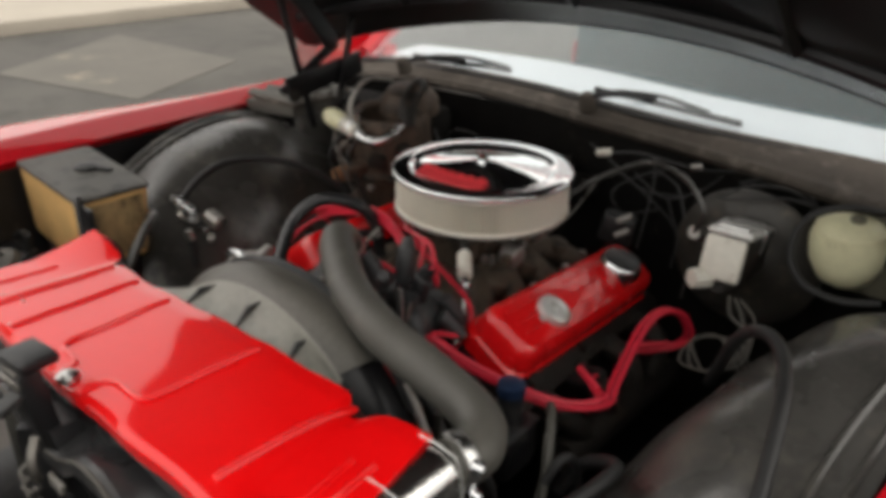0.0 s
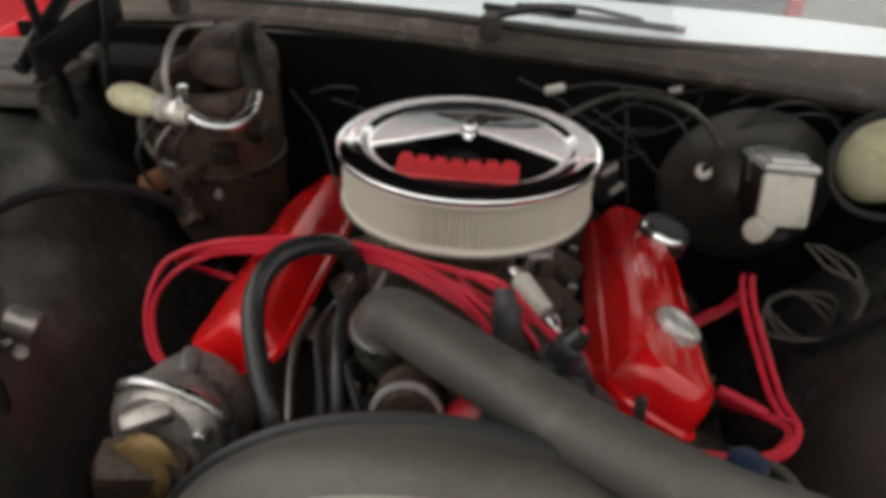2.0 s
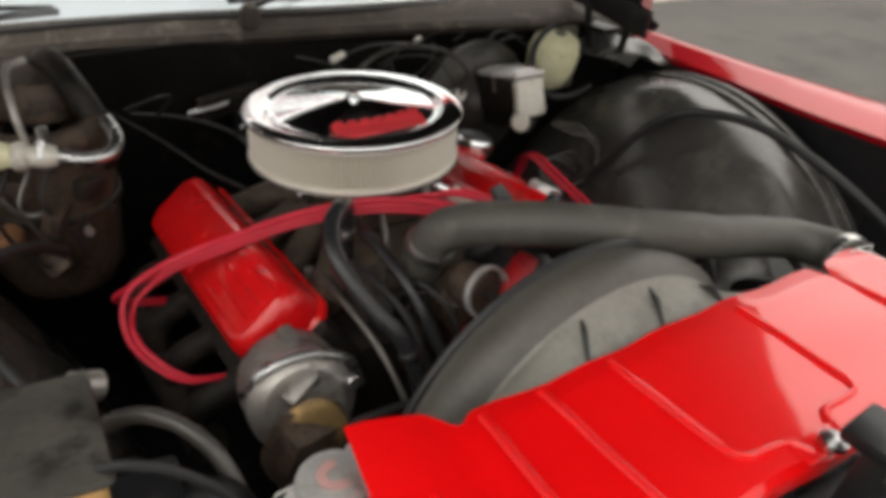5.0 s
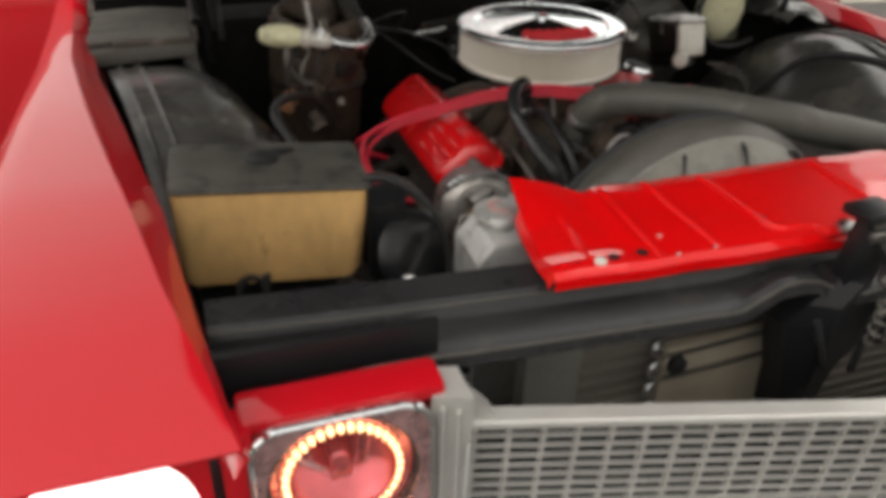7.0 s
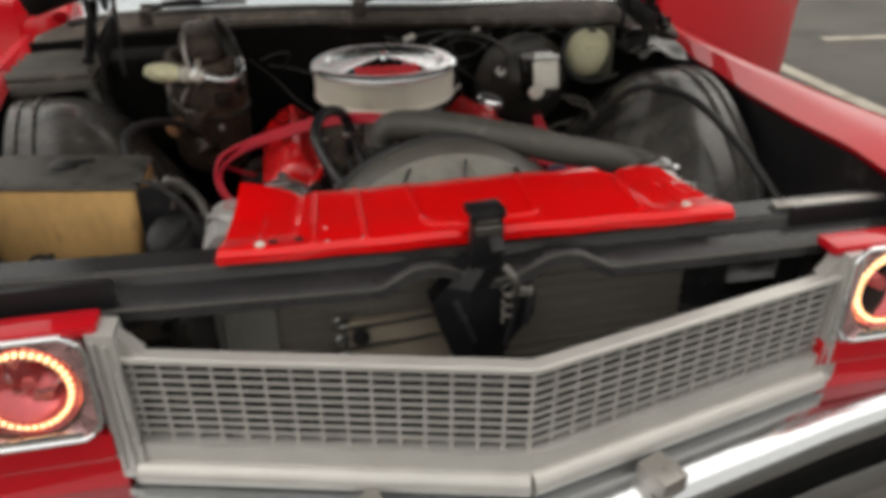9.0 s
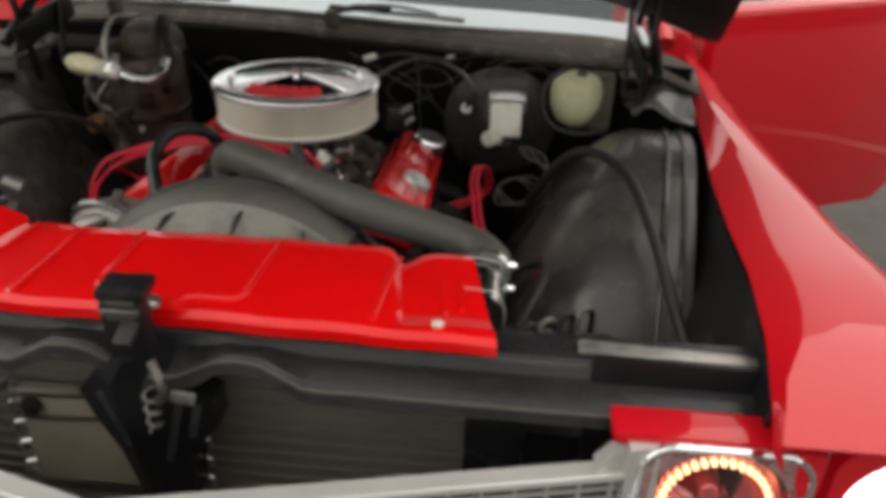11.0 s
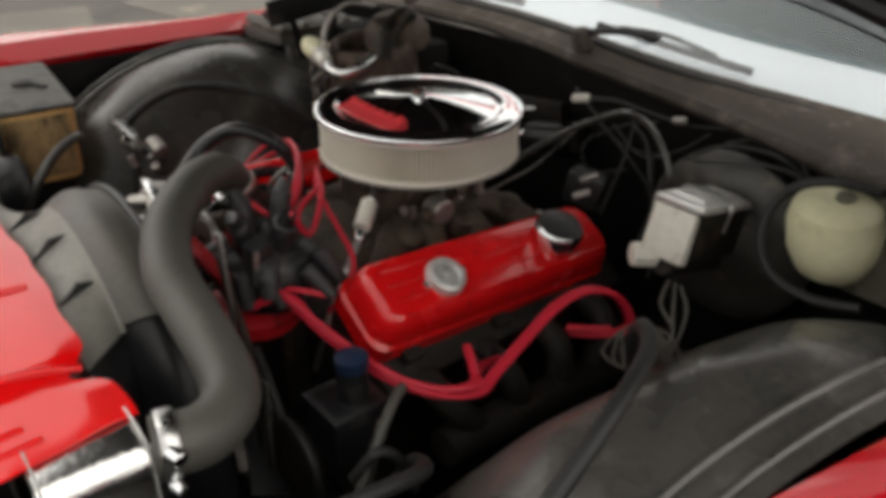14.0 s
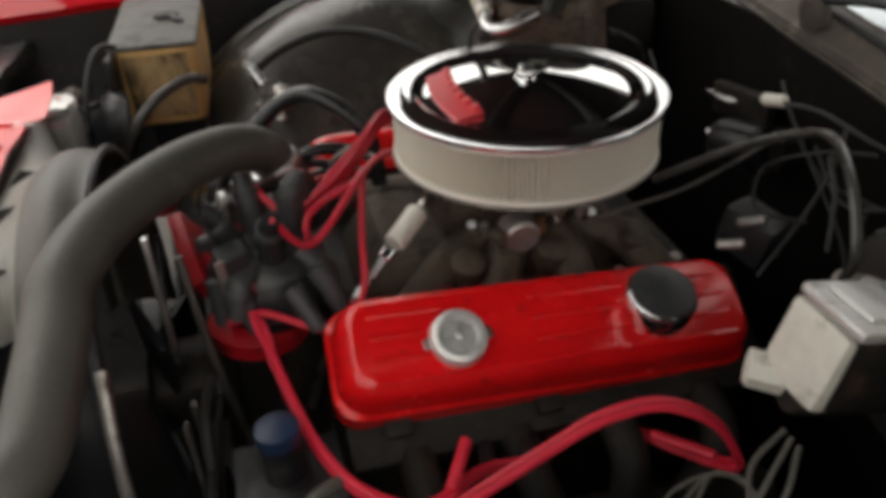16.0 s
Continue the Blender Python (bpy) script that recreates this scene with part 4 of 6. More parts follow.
part("fan_hub", rod((0.02, -0.53, 0.53), (0.02, -0.42, 0.53), 0.06, 20), GREASE, fan)
for k in range(6):
    a = 2 * math.pi * k / 6
    part("blade", box((0.15, 0.01, 0.075), (0.02 + 0.13 * math.cos(a), -0.50, 0.53 + 0.13 * math.sin(a)), (20 * math.sin(a), -math.degrees(a), 20 * math.cos(a)), 0.003), BLACK_PAINT, fan)

# upper radiator hose
hose = thing("radiator_hose", (0.2, -0.5, 0.8), "thick grey-black upper radiator hose", "hose")
HOSE = [(-0.056, -0.300, 0.750), (-0.052, -0.324, 0.806), (-0.030, -0.356, 0.838), (0.016, -0.405, 0.853), (0.083, -0.460, 0.858), (0.154, -0.506, 0.853), (0.223, -0.531, 0.842), (0.264, -0.534, 0.829),
        (0.324, -0.537, 0.815), (0.382, -0.543, 0.800), (0.415, -0.557, 0.794), (0.433, -0.582, 0.792), (0.438, -0.606, 0.794), (0.430, -0.640, 0.797)]
part("hose_body", tube(HOSE, 0.0295, 18, 6), GREY_HOSE, hose, smooth=60)
part("hose_clamp", lathe([(0.0325, 0), (0.034, 0.003), (0.034, 0.014), (0.0325, 0.017)], (0.4345, -0.618, 0.795), (-0.2, -0.97, 0.08), 24), STEEL, hose, "bright hose clamp")
part("clamp_screw", rod((0.456, -0.632, 0.808), (0.470, -0.626, 0.804), 0.0085, 12), CHROME, hose)
part("clamp_screw", rod((0.458, -0.634, 0.772), (0.470, -0.630, 0.768), 0.007, 12), CHROME, hose)
part("hose_clamp", lathe([(0.0325, 0), (0.034, 0.003), (0.034, 0.012), (0.0325, 0.015)], (-0.053, -0.318, 0.790), (0.05, -0.45, 0.85), 24), STEEL, hose)

# ---- engine ----
engine = thing("engine", (0, -0.05, 0.3), "greasy V8 engine with red valve covers", "engine")
part("engine_block", box((0.40, 0.52, 0.34), (0, -0.04, 0.47), bevel=0.03), GREASE, engine)
for side in (-1, 1):
    part("cylinder_head", box((0.15, 0.50, 0.10), (side * 0.225, -0.05, 0.615), (0, side * 38, 0), 0.01), SOOTY, engine)
    man = part("exhaust_manifold", tube([(side * 0.36, -0.24, 0.51), (side * 0.365, 0.0, 0.50), (side * 0.36, 0.18, 0.47)], 0.03, 10, 5), SOOTY, engine, "sooty exhaust manifold")
    for k in range(4):
        part("exhaust_runner", tube([(side * 0.30, -0.23 + 0.115 * k, 0.60), (side * 0.355, -0.22 + 0.11 * k, 0.575), (side * 0.36, -0.16 + 0.08 * k, 0.50)], 0.022, 10, 5), SOOTY, man)
part("intake_manifold", box((0.26, 0.42, 0.10), (0, -0.05, 0.665), bevel=0.02, taper=0.75), CAST_IRON, engine, "heat-browned intake manifold")
for side in (-1, 1):
    for k in range(4):
        part("intake_runner", tube([(side * 0.04, -0.02 + 0.02 * (k - 1.5), 0.705), (side * 0.10, -0.02 + 0.075 * (k - 1.5), 0.702), (side * 0.165, -0.04 + 0.115 * (k - 1.5), 0.668)], 0.026, 10, 5), CAST_IRON, engine)


def valve_cover(side):
    """A long pressed cover, its face tilted outwards, with four beads along it."""
    cov = thing("valve_cover", (side * 0.25, -0.05, 0.68), "glossy red valve cover with pressed beads", "valve cover", "valve covers")
    m = Matrix.Translation((0.248 if side > 0 else -0.238, -0.052, 0.672 if side > 0 else 0.668)) @ Matrix.Rotation(radians(-4.4 if side > 0 else -1.0), 4, "X") @ Matrix.Rotation(radians(30 if side > 0 else -40), 4, "Y")

    def row(w, l, z, c):
        if side > 0:  # the near cover reaches further forward and stands narrower
            return [m @ Vector((x - 0.006, y - 0.013, z + max(0.0, 0.010 - 0.2 * max(z, 0)))) for x, y in ring_frame(w - 0.011, l + 0.027, c)]
        return [m @ Vector((x, y, z)) for x, y in ring_frame(w, l, c)]
    rows = [row(0.138, 0.456, -0.034 if side > 0 else -0.012, 0.03), row(0.138, 0.456, -0.004, 0.03), row(0.130, 0.448, 0.0, 0.034), row(0.126, 0.442, 0.032, 0.034), row(0.121, 0.434, 0.044, 0.032), row(0.112, 0.424, 0.053, 0.030), row(0.098, 0.410, 0.058, 0.026)]
    bm = loft(rows)
    part("cover_body", bm, RED_ENGINE, cov, smooth=32)
    for k in range(4):
        x = -0.036 + 0.024 * k
        for y0, y1 in (((-0.215, -0.135), (-0.04, 0.19)) if side > 0 else ((-0.19, -0.07),)):
            part("bead", tube([m @ Vector((x, y0, 0.0555)), m @ Vector((x, (y0 + y1) / 2, 0.0555)), m @ Vector((x, y1, 0.0555))], 0.0045, 8, 3), RED_ENGINE, cov)
    for y in (-0.19, -0.02, 0.19):
        part("bolt_tab", box((0.03, 0.03, 0.014), m @ Vector((0.060 if side > 0 else -0.072, y, -0.014 if side > 0 else 0.0)), (0, side * 30, 0), 0.004), SOOTY, cov, "dark bolted hold-down tab")
    return cov, m


vcl, ML = valve_cover(1)
vcr, MR = valve_cover(-1)
up_l = ML.to_3x3() @ Vector((0, 0, 1))
pcv = thing("breather_cap", ML @ Vector((0.0, -0.125, 0.058)), "bright steel twist-on breather cap on the valve cover", "breather cap")
p0 = ML @ Vector((0.002, -0.125, 0.056))
part("cap_body", lathe([(0.030, 0), (0.031, 0.006), (0.029, 0.014), (0.024, 0.017), (0.020, 0.0165), (0.018, 0.013), (0.004, 0.013), (0.0035, 0.017), (0.001, 0.018)], p0, up_l, 32), TANK_ALU, pcv)
for a in (0, 180):
    part("cap_ear", box((0.012, 0.012, 0.006), p0 + up_l * 0.004 + Vector((0, 0.031 * (1 if a else -1), 0)), (0, 30, 0), 0.003), STEEL, pcv)
filler = thing("oil_filler_cap", ML @ Vector((0.0, 0.13, 0.058)), "chrome oil filler breather with a black top", "oil filler cap")
p1 = ML @ Vector((0.004, 0.100, 0.054))
part("neck", lathe([(0.030, 0), (0.030, 0.008), (0.036, 0.012), (0.039, 0.018), (0.039, 0.034), (0.0375, 0.040), (0.0355, 0.0425), (0.001, 0.0425)], p1, (0.30, 0, 1), 36), CHROME, filler)
part("cap_top", lathe([(0.0355, 0), (0.034, 0.004), (0.024, 0.008), (0.001, 0.010)], p1 + Vector((0.30, 0, 1)).normalized() * 0.0422, (0.30, 0, 1), 32), BLACK_PLASTIC, filler, "black cap top")

# carburettor and air cleaner
carb = thing("carburettor", (0, 0, 0.70), "browned four-barrel carburettor with linkage under the air cleaner", "carburettor")
part("carb_body", box((0.15, 0.17, 0.07), (0, 0, 0.735), bevel=0.012), RUSTY, carb)
part("carb_bowl", box((0.12, 0.06, 0.055), (0, -0.10, 0.745), bevel=0.01), CAST_IRON, carb)
part("carb_horn", rod((0, 0, 0.765), (0, 0, 0.80), 0.066, 28), RUSTY, carb)
for x, y in ((0.085, -0.03), (0.09, 0.05), (-0.088, 0.0), (0.075, -0.09), (-0.08, -0.07), (0.09, 0.01)):
    part("screw", rod((x, y, 0.73), (x * 1.14, y * 1.1, 0.745), 0.007, 8), STEEL, carb)
part("linkage", tube([(0.10, 0.05, 0.73), (0.115, 0.10, 0.75), (0.11, 0.18, 0.76), (0.10, 0.30, 0.80)], 0.003, 6, 5), DARK_STEEL, carb)
rc = random.Random(14)
for k in range(16):
    a = -0.2 + 0.16 * k + rc.uniform(-0.05, 0.05)
    r, z, w = rc.uniform(0.085, 0.135), rc.uniform(0.715, 0.772), rc.uniform(0.010, 0.020)
    p = Vector((r * math.cos(a) * 1.05, -r * math.sin(a), z))
    if k % 3 == 0:
        part("carb_stud", rod(p, p + Vector((0.006 * math.cos(a), -0.006 * math.sin(a), 0.022)), 0.0055, 8), (CAST_ALU, STEEL)[k % 2], carb)
    else:
        part("carb_lug", box((w * 1.3, w, w * 1.2), p, (rc.uniform(-20, 20), rc.uniform(-20, 20), rc.uniform(0, 180)), w * 0.22), (RUSTY, CAST_IRON, PORT_RUST, RUSTY)[k % 4], carb)
for x, y in ((0.150, -0.15), (0.158, -0.04), (0.160, 0.07), (0.152, 0.15), (-0.15, -0.14), (-0.155, 0.0)):
    part("manifold_bolt", rod((x, y, 0.672), (x * 1.02, y, 0.692), 0.008, 6), CAST_ALU, engine, "bare bolt head")
for y in (-0.115, -0.005, 0.105):
    part("runner_boss", lathe([(0.022, 0), (0.024, 0.006), (0.022, 0.030), (0.012, 0.036)], (0.115, y, 0.690), (0.35, 0, 1), 18), CAST_IRON, engine)
part("choke_pot", rod((0.09, -0.045, 0.74), (0.125, -0.045, 0.735), 0.024, 18), CAST_ALU, carb)
ff = thing("fuel_filter", (0.10, -0.19, 0.763), "bright inline fuel filter at the carburettor", "fuel filter")
part("filter_body", rod((0.118, -0.204, 0.756), (0.086, -0.166, 0.776), 0.0135, 18), WHITE_CAST, ff)
part("filter_end", rod((0.135, -0.222, 0.747), (0.124, -0.210, 0.753), 0.009, 12), CHROME, ff)
part("filter_end", rod((0.085, -0.164, 0.777), (0.065, -0.14, 0.786), 0.008, 12), CHROME, ff)
part("fuel_line", tube([(0.133, -0.22, 0.748), (0.16, -0.26, 0.72), (0.17, -0.30, 0.66), (0.17, -0.33, 0.58)], 0.005, 8, 6), STEEL, ff)

ac = thing("air_cleaner", (0, 0, 0.80), "round chrome air cleaner with white pleated filter", "air cleaner")
part("base_plate", lathe([(0.06, -0.012), (0.12, -0.010), (0.166, 0.0), (0.174, 0.004), (0.172, 0.010), (0.15, 0.008)], (0, 0, 0.795), (0, 0, 1), 64), DARK_STEEL, ac, "dull browned base plate", smooth=30)
bm = bmesh.new()
N = 140
ring0 = [[], [], [], []]
for i in range(2 * N):
    a = math.pi * i / N
    r = 0.1705 if i % 2 else 0.1575
    for k, (rr, z) in enumerate(((r - 0.003, 0.802), (r, 0.805), (r, 0.868), (r - 0.003, 0.871))):
        ring0[k].append(bm.verts.new((rr * math.cos(a), rr * math.sin(a), z)))
for A, B in zip(ring0, ring0[1:]):
    for i in range(2 * N):
        j = (i + 1) % (2 * N)
        bm.faces.new((A[i], A[j], B[j], B[i]))
part("pleated_filter", bm, PAPER, ac, "white pleated paper filter", smooth=12)
for z in (0.804, 0.869):
    part("filter_band", lathe([(0.160, -0.004), (0.172, -0.004), (0.173, 0), (0.172, 0.004), (0.160, 0.004)], (0, 0, z), (0, 0, 1), 64, close=False), PAPER, ac)
part("lid", lathe([(0.173, -0.005), (0.1775, -0.0045), (0.1785, -0.001), (0.1778, 0.0025), (0.175, 0.0045), (0.168, 0.0060), (0.158, 0.0066), (0.150, 0.0056), (0.146, 0.0070), (0.142, 0.0056), (0.138, 0.0012), (0.134, 0.0000), (0.128, 0.0006), (0.09, 0.0062), (0.05, 0.0122), (0.02, 0.0168), (0.012, 0.0175), (0.001, 0.0178)],
                  (0, 0, 0.877), (0, 0, 1), 96, close=False), CHROME, ac, "mirror chrome lid", smooth=60)
part("wing_nut", lathe([(0.014, 0), (0.014, 0.003), (0.009, 0.005), (0.009, 0.013), (0.006, 0.016), (0.001, 0.017)], (0, 0, 0.893), (0, 0, 1), 12), CHROME, ac)
# raised red badge, its lettering as plain bars
part("badge", sheet(lambda u, v: Vector((-0.080 + 0.152 * u, -0.110 + 0.032 * v - 0.010 * math.sin(math.pi * u), 0.8800 + 0.0068 * v)), 16, 4, 0.003), RED_DECAL, ac, "red raised badge")
for k in range(7):
    x = -0.069 + 0.0215 * k
    part("badge_letter", box((0.015, 0.010, 0.005), (x, -0.082 - 0.009 * math.sin(math.pi * (x + 0.08) / 0.152), 0.8885), (14, 0, 0), 0.002), RED_DECAL, ac)

# distributor with boots lying outwards from its towers
dist = thing("distributor", (0.09, -0.352, 0.62), "black distributor with rubber-booted red spark plug wires", "distributor")
DX, DY = 0.094, -0.352
part("distributor_base", lathe([(0.046, 0), (0.060, 0.008), (0.062, 0.030), (0.048, 0.040)], (DX - 0.004, DY - 0.020, 0.640), (0, 0, 1), 28), SHADED_RED, dist, "red distributor base")
part("distributor_body", lathe([(0.040, 0), (0.050, 0.006), (0.052, 0.03), (0.046, 0.04)], (DX, DY, 0.672), (0, 0, 1), 24), BLACK_PAINT, dist)
part("distributor_cap", lathe([(0.064, 0), (0.070, 0.006), (0.069, 0.050), (0.056, 0.068), (0.034, 0.076), (0.001, 0.078)], (DX, DY, 0.702), (0, 0, 1), 24), BLACK_PLASTIC, dist)
part("cap_clip", box((0.006, 0.010, 0.060), (DX + 0.064, DY - 0.020, 0.735), (0, 6, 15), 0.002), STEEL, dist, "bright spring clip")
part("coil_cover", box((0.050, 0.045, 0.018), (DX - 0.012, DY + 0.010, 0.776), (6, -8, 20), 0.006), BLACK_PLASTIC, dist)
part("coil_block", box((0.030, 0.034, 0.062), (DX + 0.046, DY - 0.034, 0.772), (4, 10, 18), 0.005), BLACK_PLASTIC, dist)
part("coil_edge", box((0.004, 0.010, 0.056), (DX + 0.064, DY - 0.046, 0.772), (4, 10, 18), 0.0015), CAST_ALU, dist, "pale worn edge")
BOOTS = []
rnd = random.Random(4)
for k in range(8):
    a = 2 * math.pi * k / 8 + 0.3 + rnd.uniform(-0.14, 0.14)
    c, s = math.cos(a), math.sin(a)
    up = rnd.uniform(-0.006, 0.012)
    reach = rnd.uniform(0.078, 0.090)
    if k % 2 == 0:
        b0, b2 = Vector((DX + 0.034 * c, DY + 0.034 * s, 0.768)), Vector((DX + 0.044 * c, DY + 0.044 * s, 0.815 + up))
        b3 = Vector((DX + 0.060 * c, DY + 0.060 * s, 0.838 + up))
    else:
        b0, b2 = Vector((DX + 0.046 * c, DY + 0.046 * s, 0.772)), Vector((DX + 0.074 * c, DY + 0.074 * s, 0.752 + up))
        b3 = Vector((DX + reach * c, DY + reach * s, 0.722 + up))
    boot = part("boot", tube([b0, (b0 + b2) / 2, b2, b3], 0.012, 12, 4, radii=[0.0175, 0.0165, 0.0150, 0.0100]), GLOSS_RUBBER if k in (0, 6) else BOOT_RUBBER, dist)
    part("boot_collar", rod(b2, b2 + (b3 - b2) * 0.35, 0.0162, 12), BOOT_RUBBER, boot)
    BOOTS.append(b3)
# lower row: plug boots left hanging beside the cap
for k, (p, q) in enumerate((((0.150, -0.300, 0.765), (0.172, -0.276, 0.715)), ((0.165, -0.330, 0.752), (0.196, -0.306, 0.712)), ((0.150, -0.385, 0.760), (0.178, -0.372, 0.712)), ((0.128, -0.408, 0.758), (0.142, -0.408, 0.704)))):
    part("hanging_boot", rod(p, q, 0.0135, 12, r2=0.0105), BOOT_RUBBER, dist)
wires = thing("spark_plug_wires", (0.3, -0.2, 0.68), "red silicone spark plug wires looped round the engine", "wires")
def wire(points, r=0.0043):
    part("wire", tube(points, r, 8, 8), RED_WIRE, wires)
def boot_on(a, b):
    part("plug_boot", rod(a, b, 0.009, 10), BLACK_RUBBER, wires)


# left bank: a bundle sagging past the cover's front, looping up towards the back
SAG = [(0.181, -0.372, 0.728), (0.239, -0.358, 0.700), (0.335, -0.330, 0.672), (0.390, -0.292, 0.655), (0.418, -0.240, 0.648)]
LOOP = [(0.406, -0.188, 0.655), (0.396, -0.120, 0.678), (0.390, -0.060, 0.698), (0.396, -0.002, 0.705), (0.412, 0.045, 0.684), (0.422, 0.073, 0.640), (0.408, 0.084, 0.604), (0.362, 0.068, 0.578), (0.310, 0.025, 0.574)]
for k, (dx, dz) in enumerate(((0, 0), (0.012, 0.004), (0.004, 0.012), (-0.008, 0.008))):
    s = k * 0.010
    start = Vector(((0.178, -0.372, 0.712), (0.142, -0.408, 0.704), (0.196, -0.306, 0.712), (0.142, -0.408, 0.704))[k])
    sag = [Vector(p) + Vector((dx * (0.5 + 0.1 * i), 0.3 * dx, dz)) for i, p in enumerate(SAG)]
    tail = [Vector(p) + Vector((dx, -0.4 * s, dz * 0.7)) for p in LOOP] if k < 2 else [Vector((0.392 - s, -0.205 + s, 0.628)), Vector((0.350, -0.185 + 2 * s, 0.612))]
    wire([start] + sag + tail)
for p, q in (((0.312, 0.027, 0.575), (0.282, 0.012, 0.577)), ((0.36, -0.165, 0.615), (0.315, -0.155, 0.605)), ((0.36, -0.120, 0.615), (0.315, -0.11, 0.605))):
    boot_on(p, q)
# short plug ends that stand up out of the bundle
for p, q in (((0.345, -0.185, 0.655), (0.398, -0.215, 0.650)), ((0.340, 0.030, 0.592), (0.392, 0.078, 0.596))):
    part("wire", rod(p, q, 0.0068, 10), RED_WIRE, wires)
# wires to the right bank: over the front of the engine
for k, (dx, dz) in enumerate(((0, 0), (0.008, 0.008), (-0.006, 0.010), (0.003, -0.008))):
    s = k * 0.010
    tail = [(-0.415 + dx, -0.06 - s, 0.682 + dz), (-0.40 + dx, -0.02, 0.64), (-0.335, 0.0 + s, 0.605)] if k < 2 else [(-0.405 + dx, -0.100, 0.690 + dz), (-0.415 + dx, -0.150, 0.655), (-0.375 + dx, -0.215, 0.625), (-0.32, -0.225, 0.612)]
    wire([BOOTS[2 + k % 3], (0.075 + dx, -0.315, 0.790), (0.02 + dx, -0.255, 0.800 + dz), (-0.07, -0.20, 0.805 + dz), (-0.17, -0.16, 0.790 + dz), (-0.27, -0.115, 0.752 + dz), (-0.35, -0.085, 0.718 + dz)] + tail)
# short wires that gather beside the air cleaner
wire([BOOTS[1], (0.10, -0.30, 0.795), (0.05, -0.235, 0.81), (-0.03, -0.19, 0.80), (-0.07, -0.15, 0.785)])
wire([BOOTS[0], (0.135, -0.30, 0.785), (0.07, -0.24, 0.812), (0.02, -0.22, 0.808), (0.035, -0.225, 0.79), (0.11, -0.24, 0.765), (0.165, -0.25, 0.735), (0.178, -0.275, 0.70), (0.17, -0.30, 0.67)])

# thermostat housing with its round outlet, hoses and belts at the front
therm = thing("thermostat_housing", (-0.02, -0.36, 0.70), "rusty thermostat housing with a bright ring", "thermostat housing")
part("housing", rod((-0.012, -0.325, 0.66), (-0.014, -0.352, 0.735), 0.036, 20), RUSTY, therm)
part("sender", rod((-0.018, -0.352, 0.745), (-0.012, -0.402, 0.752), 0.032, 24), RUSTY, therm)
part("ring", lathe([(0.032, 0), (0.0365, 0), (0.0375, 0.004), (0.0365, 0.008), (0.032, 0.008)], (-0.012, -0.396, 0.752), (0.1, -0.95, 0.2), 32, close=False), TANK_ALU, therm, "pale metal ring")
part("stud", rod((-0.012, -0.40, 0.752), (-0.010, -0.416, 0.755), 0.005, 8), BLACK_RUBBER, therm)
part("timing_cover", box((0.20, 0.05, 0.22), (0.02, -0.33, 0.58), bevel=0.02), GREASE, engine, "greasy timing cover")
part("water_pump", box((0.14, 0.07, 0.07), (0.04, -0.390, 0.655), bevel=0.025), SHADED_RED, engine, "red water pump")
part("pump_neck", rod((0.030, -0.40, 0.715), (0.085, -0.385, 0.762), 0.036, 20), SHADED_RED, engine, "red water pump neck")
part("pump_flange", box((0.105, 0.020, 0.085), (0.062, -0.425, 0.742), (26, 25, 12), 0.007), SHADED_RED, engine, "red pump flange")
for k, (x, z) in enumerate(((0.024, 0.728), (0.082, 0.690), (0.03, 0.682))):
    part("pump_bolt", rod((x + 0.01, -0.430, z + 0.04), (x + 0.01, -0.446, z + 0.035), 0.006, 6), GREASE, engine)
bypass = thing("heater_hose", (-0.15, -0.3, 0.7), "shiny black heater hose looped over the engine's front", "hose")
part("hose_body", tube([(-0.12, -0.43, 0.62), (-0.142, -0.412, 0.72), (-0.172, -0.370, 0.770), (-0.190, -0.322, 0.812), (-0.180, -0.284, 0.838), (-0.155, -0.255, 0.846), (-0.125, -0.215, 0.826), (-0.112, -0.188, 0.785), (-0.11, -0.18, 0.72)], 0.0122, 14, 8), GLOSS_RUBBER, bypass)
part("hose_clamp", lathe([(0.0128, 0), (0.0138, 0.002), (0.0138, 0.009), (0.0128, 0.011)], (-0.112, -0.189, 0.772), (0.05, 0.1, -1), 18), STEEL, bypass, "bright hose clamp")
part("hose_clamp", lathe([(0.0128, 0), (0.0138, 0.002), (0.0138, 0.009), (0.0128, 0.011)], (-0.138, -0.416, 0.705), (-0.2, 0.15, 1), 18), STEEL, bypass, "bright hose clamp")
lines = thing("vacuum_lines", (-0.10, -0.30, 0.68), "black vacuum lines and small bright clips at the engine's front", "hoses")
for k, pts in enumerate((((-0.135, -0.22, 0.74), (-0.13, -0.29, 0.755), (-0.11, -0.36, 0.72), (-0.10, -0.41, 0.65)), ((-0.10, -0.21, 0.78), (-0.105, -0.27, 0.785), (-0.095, -0.35, 0.745), (-0.075, -0.41, 0.66)),
                         ((-0.165, -0.20, 0.72), (-0.165, -0.28, 0.72), (-0.15, -0.36, 0.68), (-0.14, -0.42, 0.62)), ((-0.06, -0.30, 0.70), (-0.085, -0.34, 0.76), (-0.06, -0.39, 0.73), (-0.05, -0.40, 0.66)),
                         ((-0.07, -0.22, 0.80), (-0.08, -0.25, 0.77), (-0.09, -0.26, 0.70)))):
    part("line", tube(pts, (0.0065, 0.009, 0.005, 0.004, 0.0045)[k], 10, 7), (BLACK_RUBBER, GLOSS_RUBBER, DARK_STEEL, BLACK_RUBBER, DARK_STEEL)[k], lines)
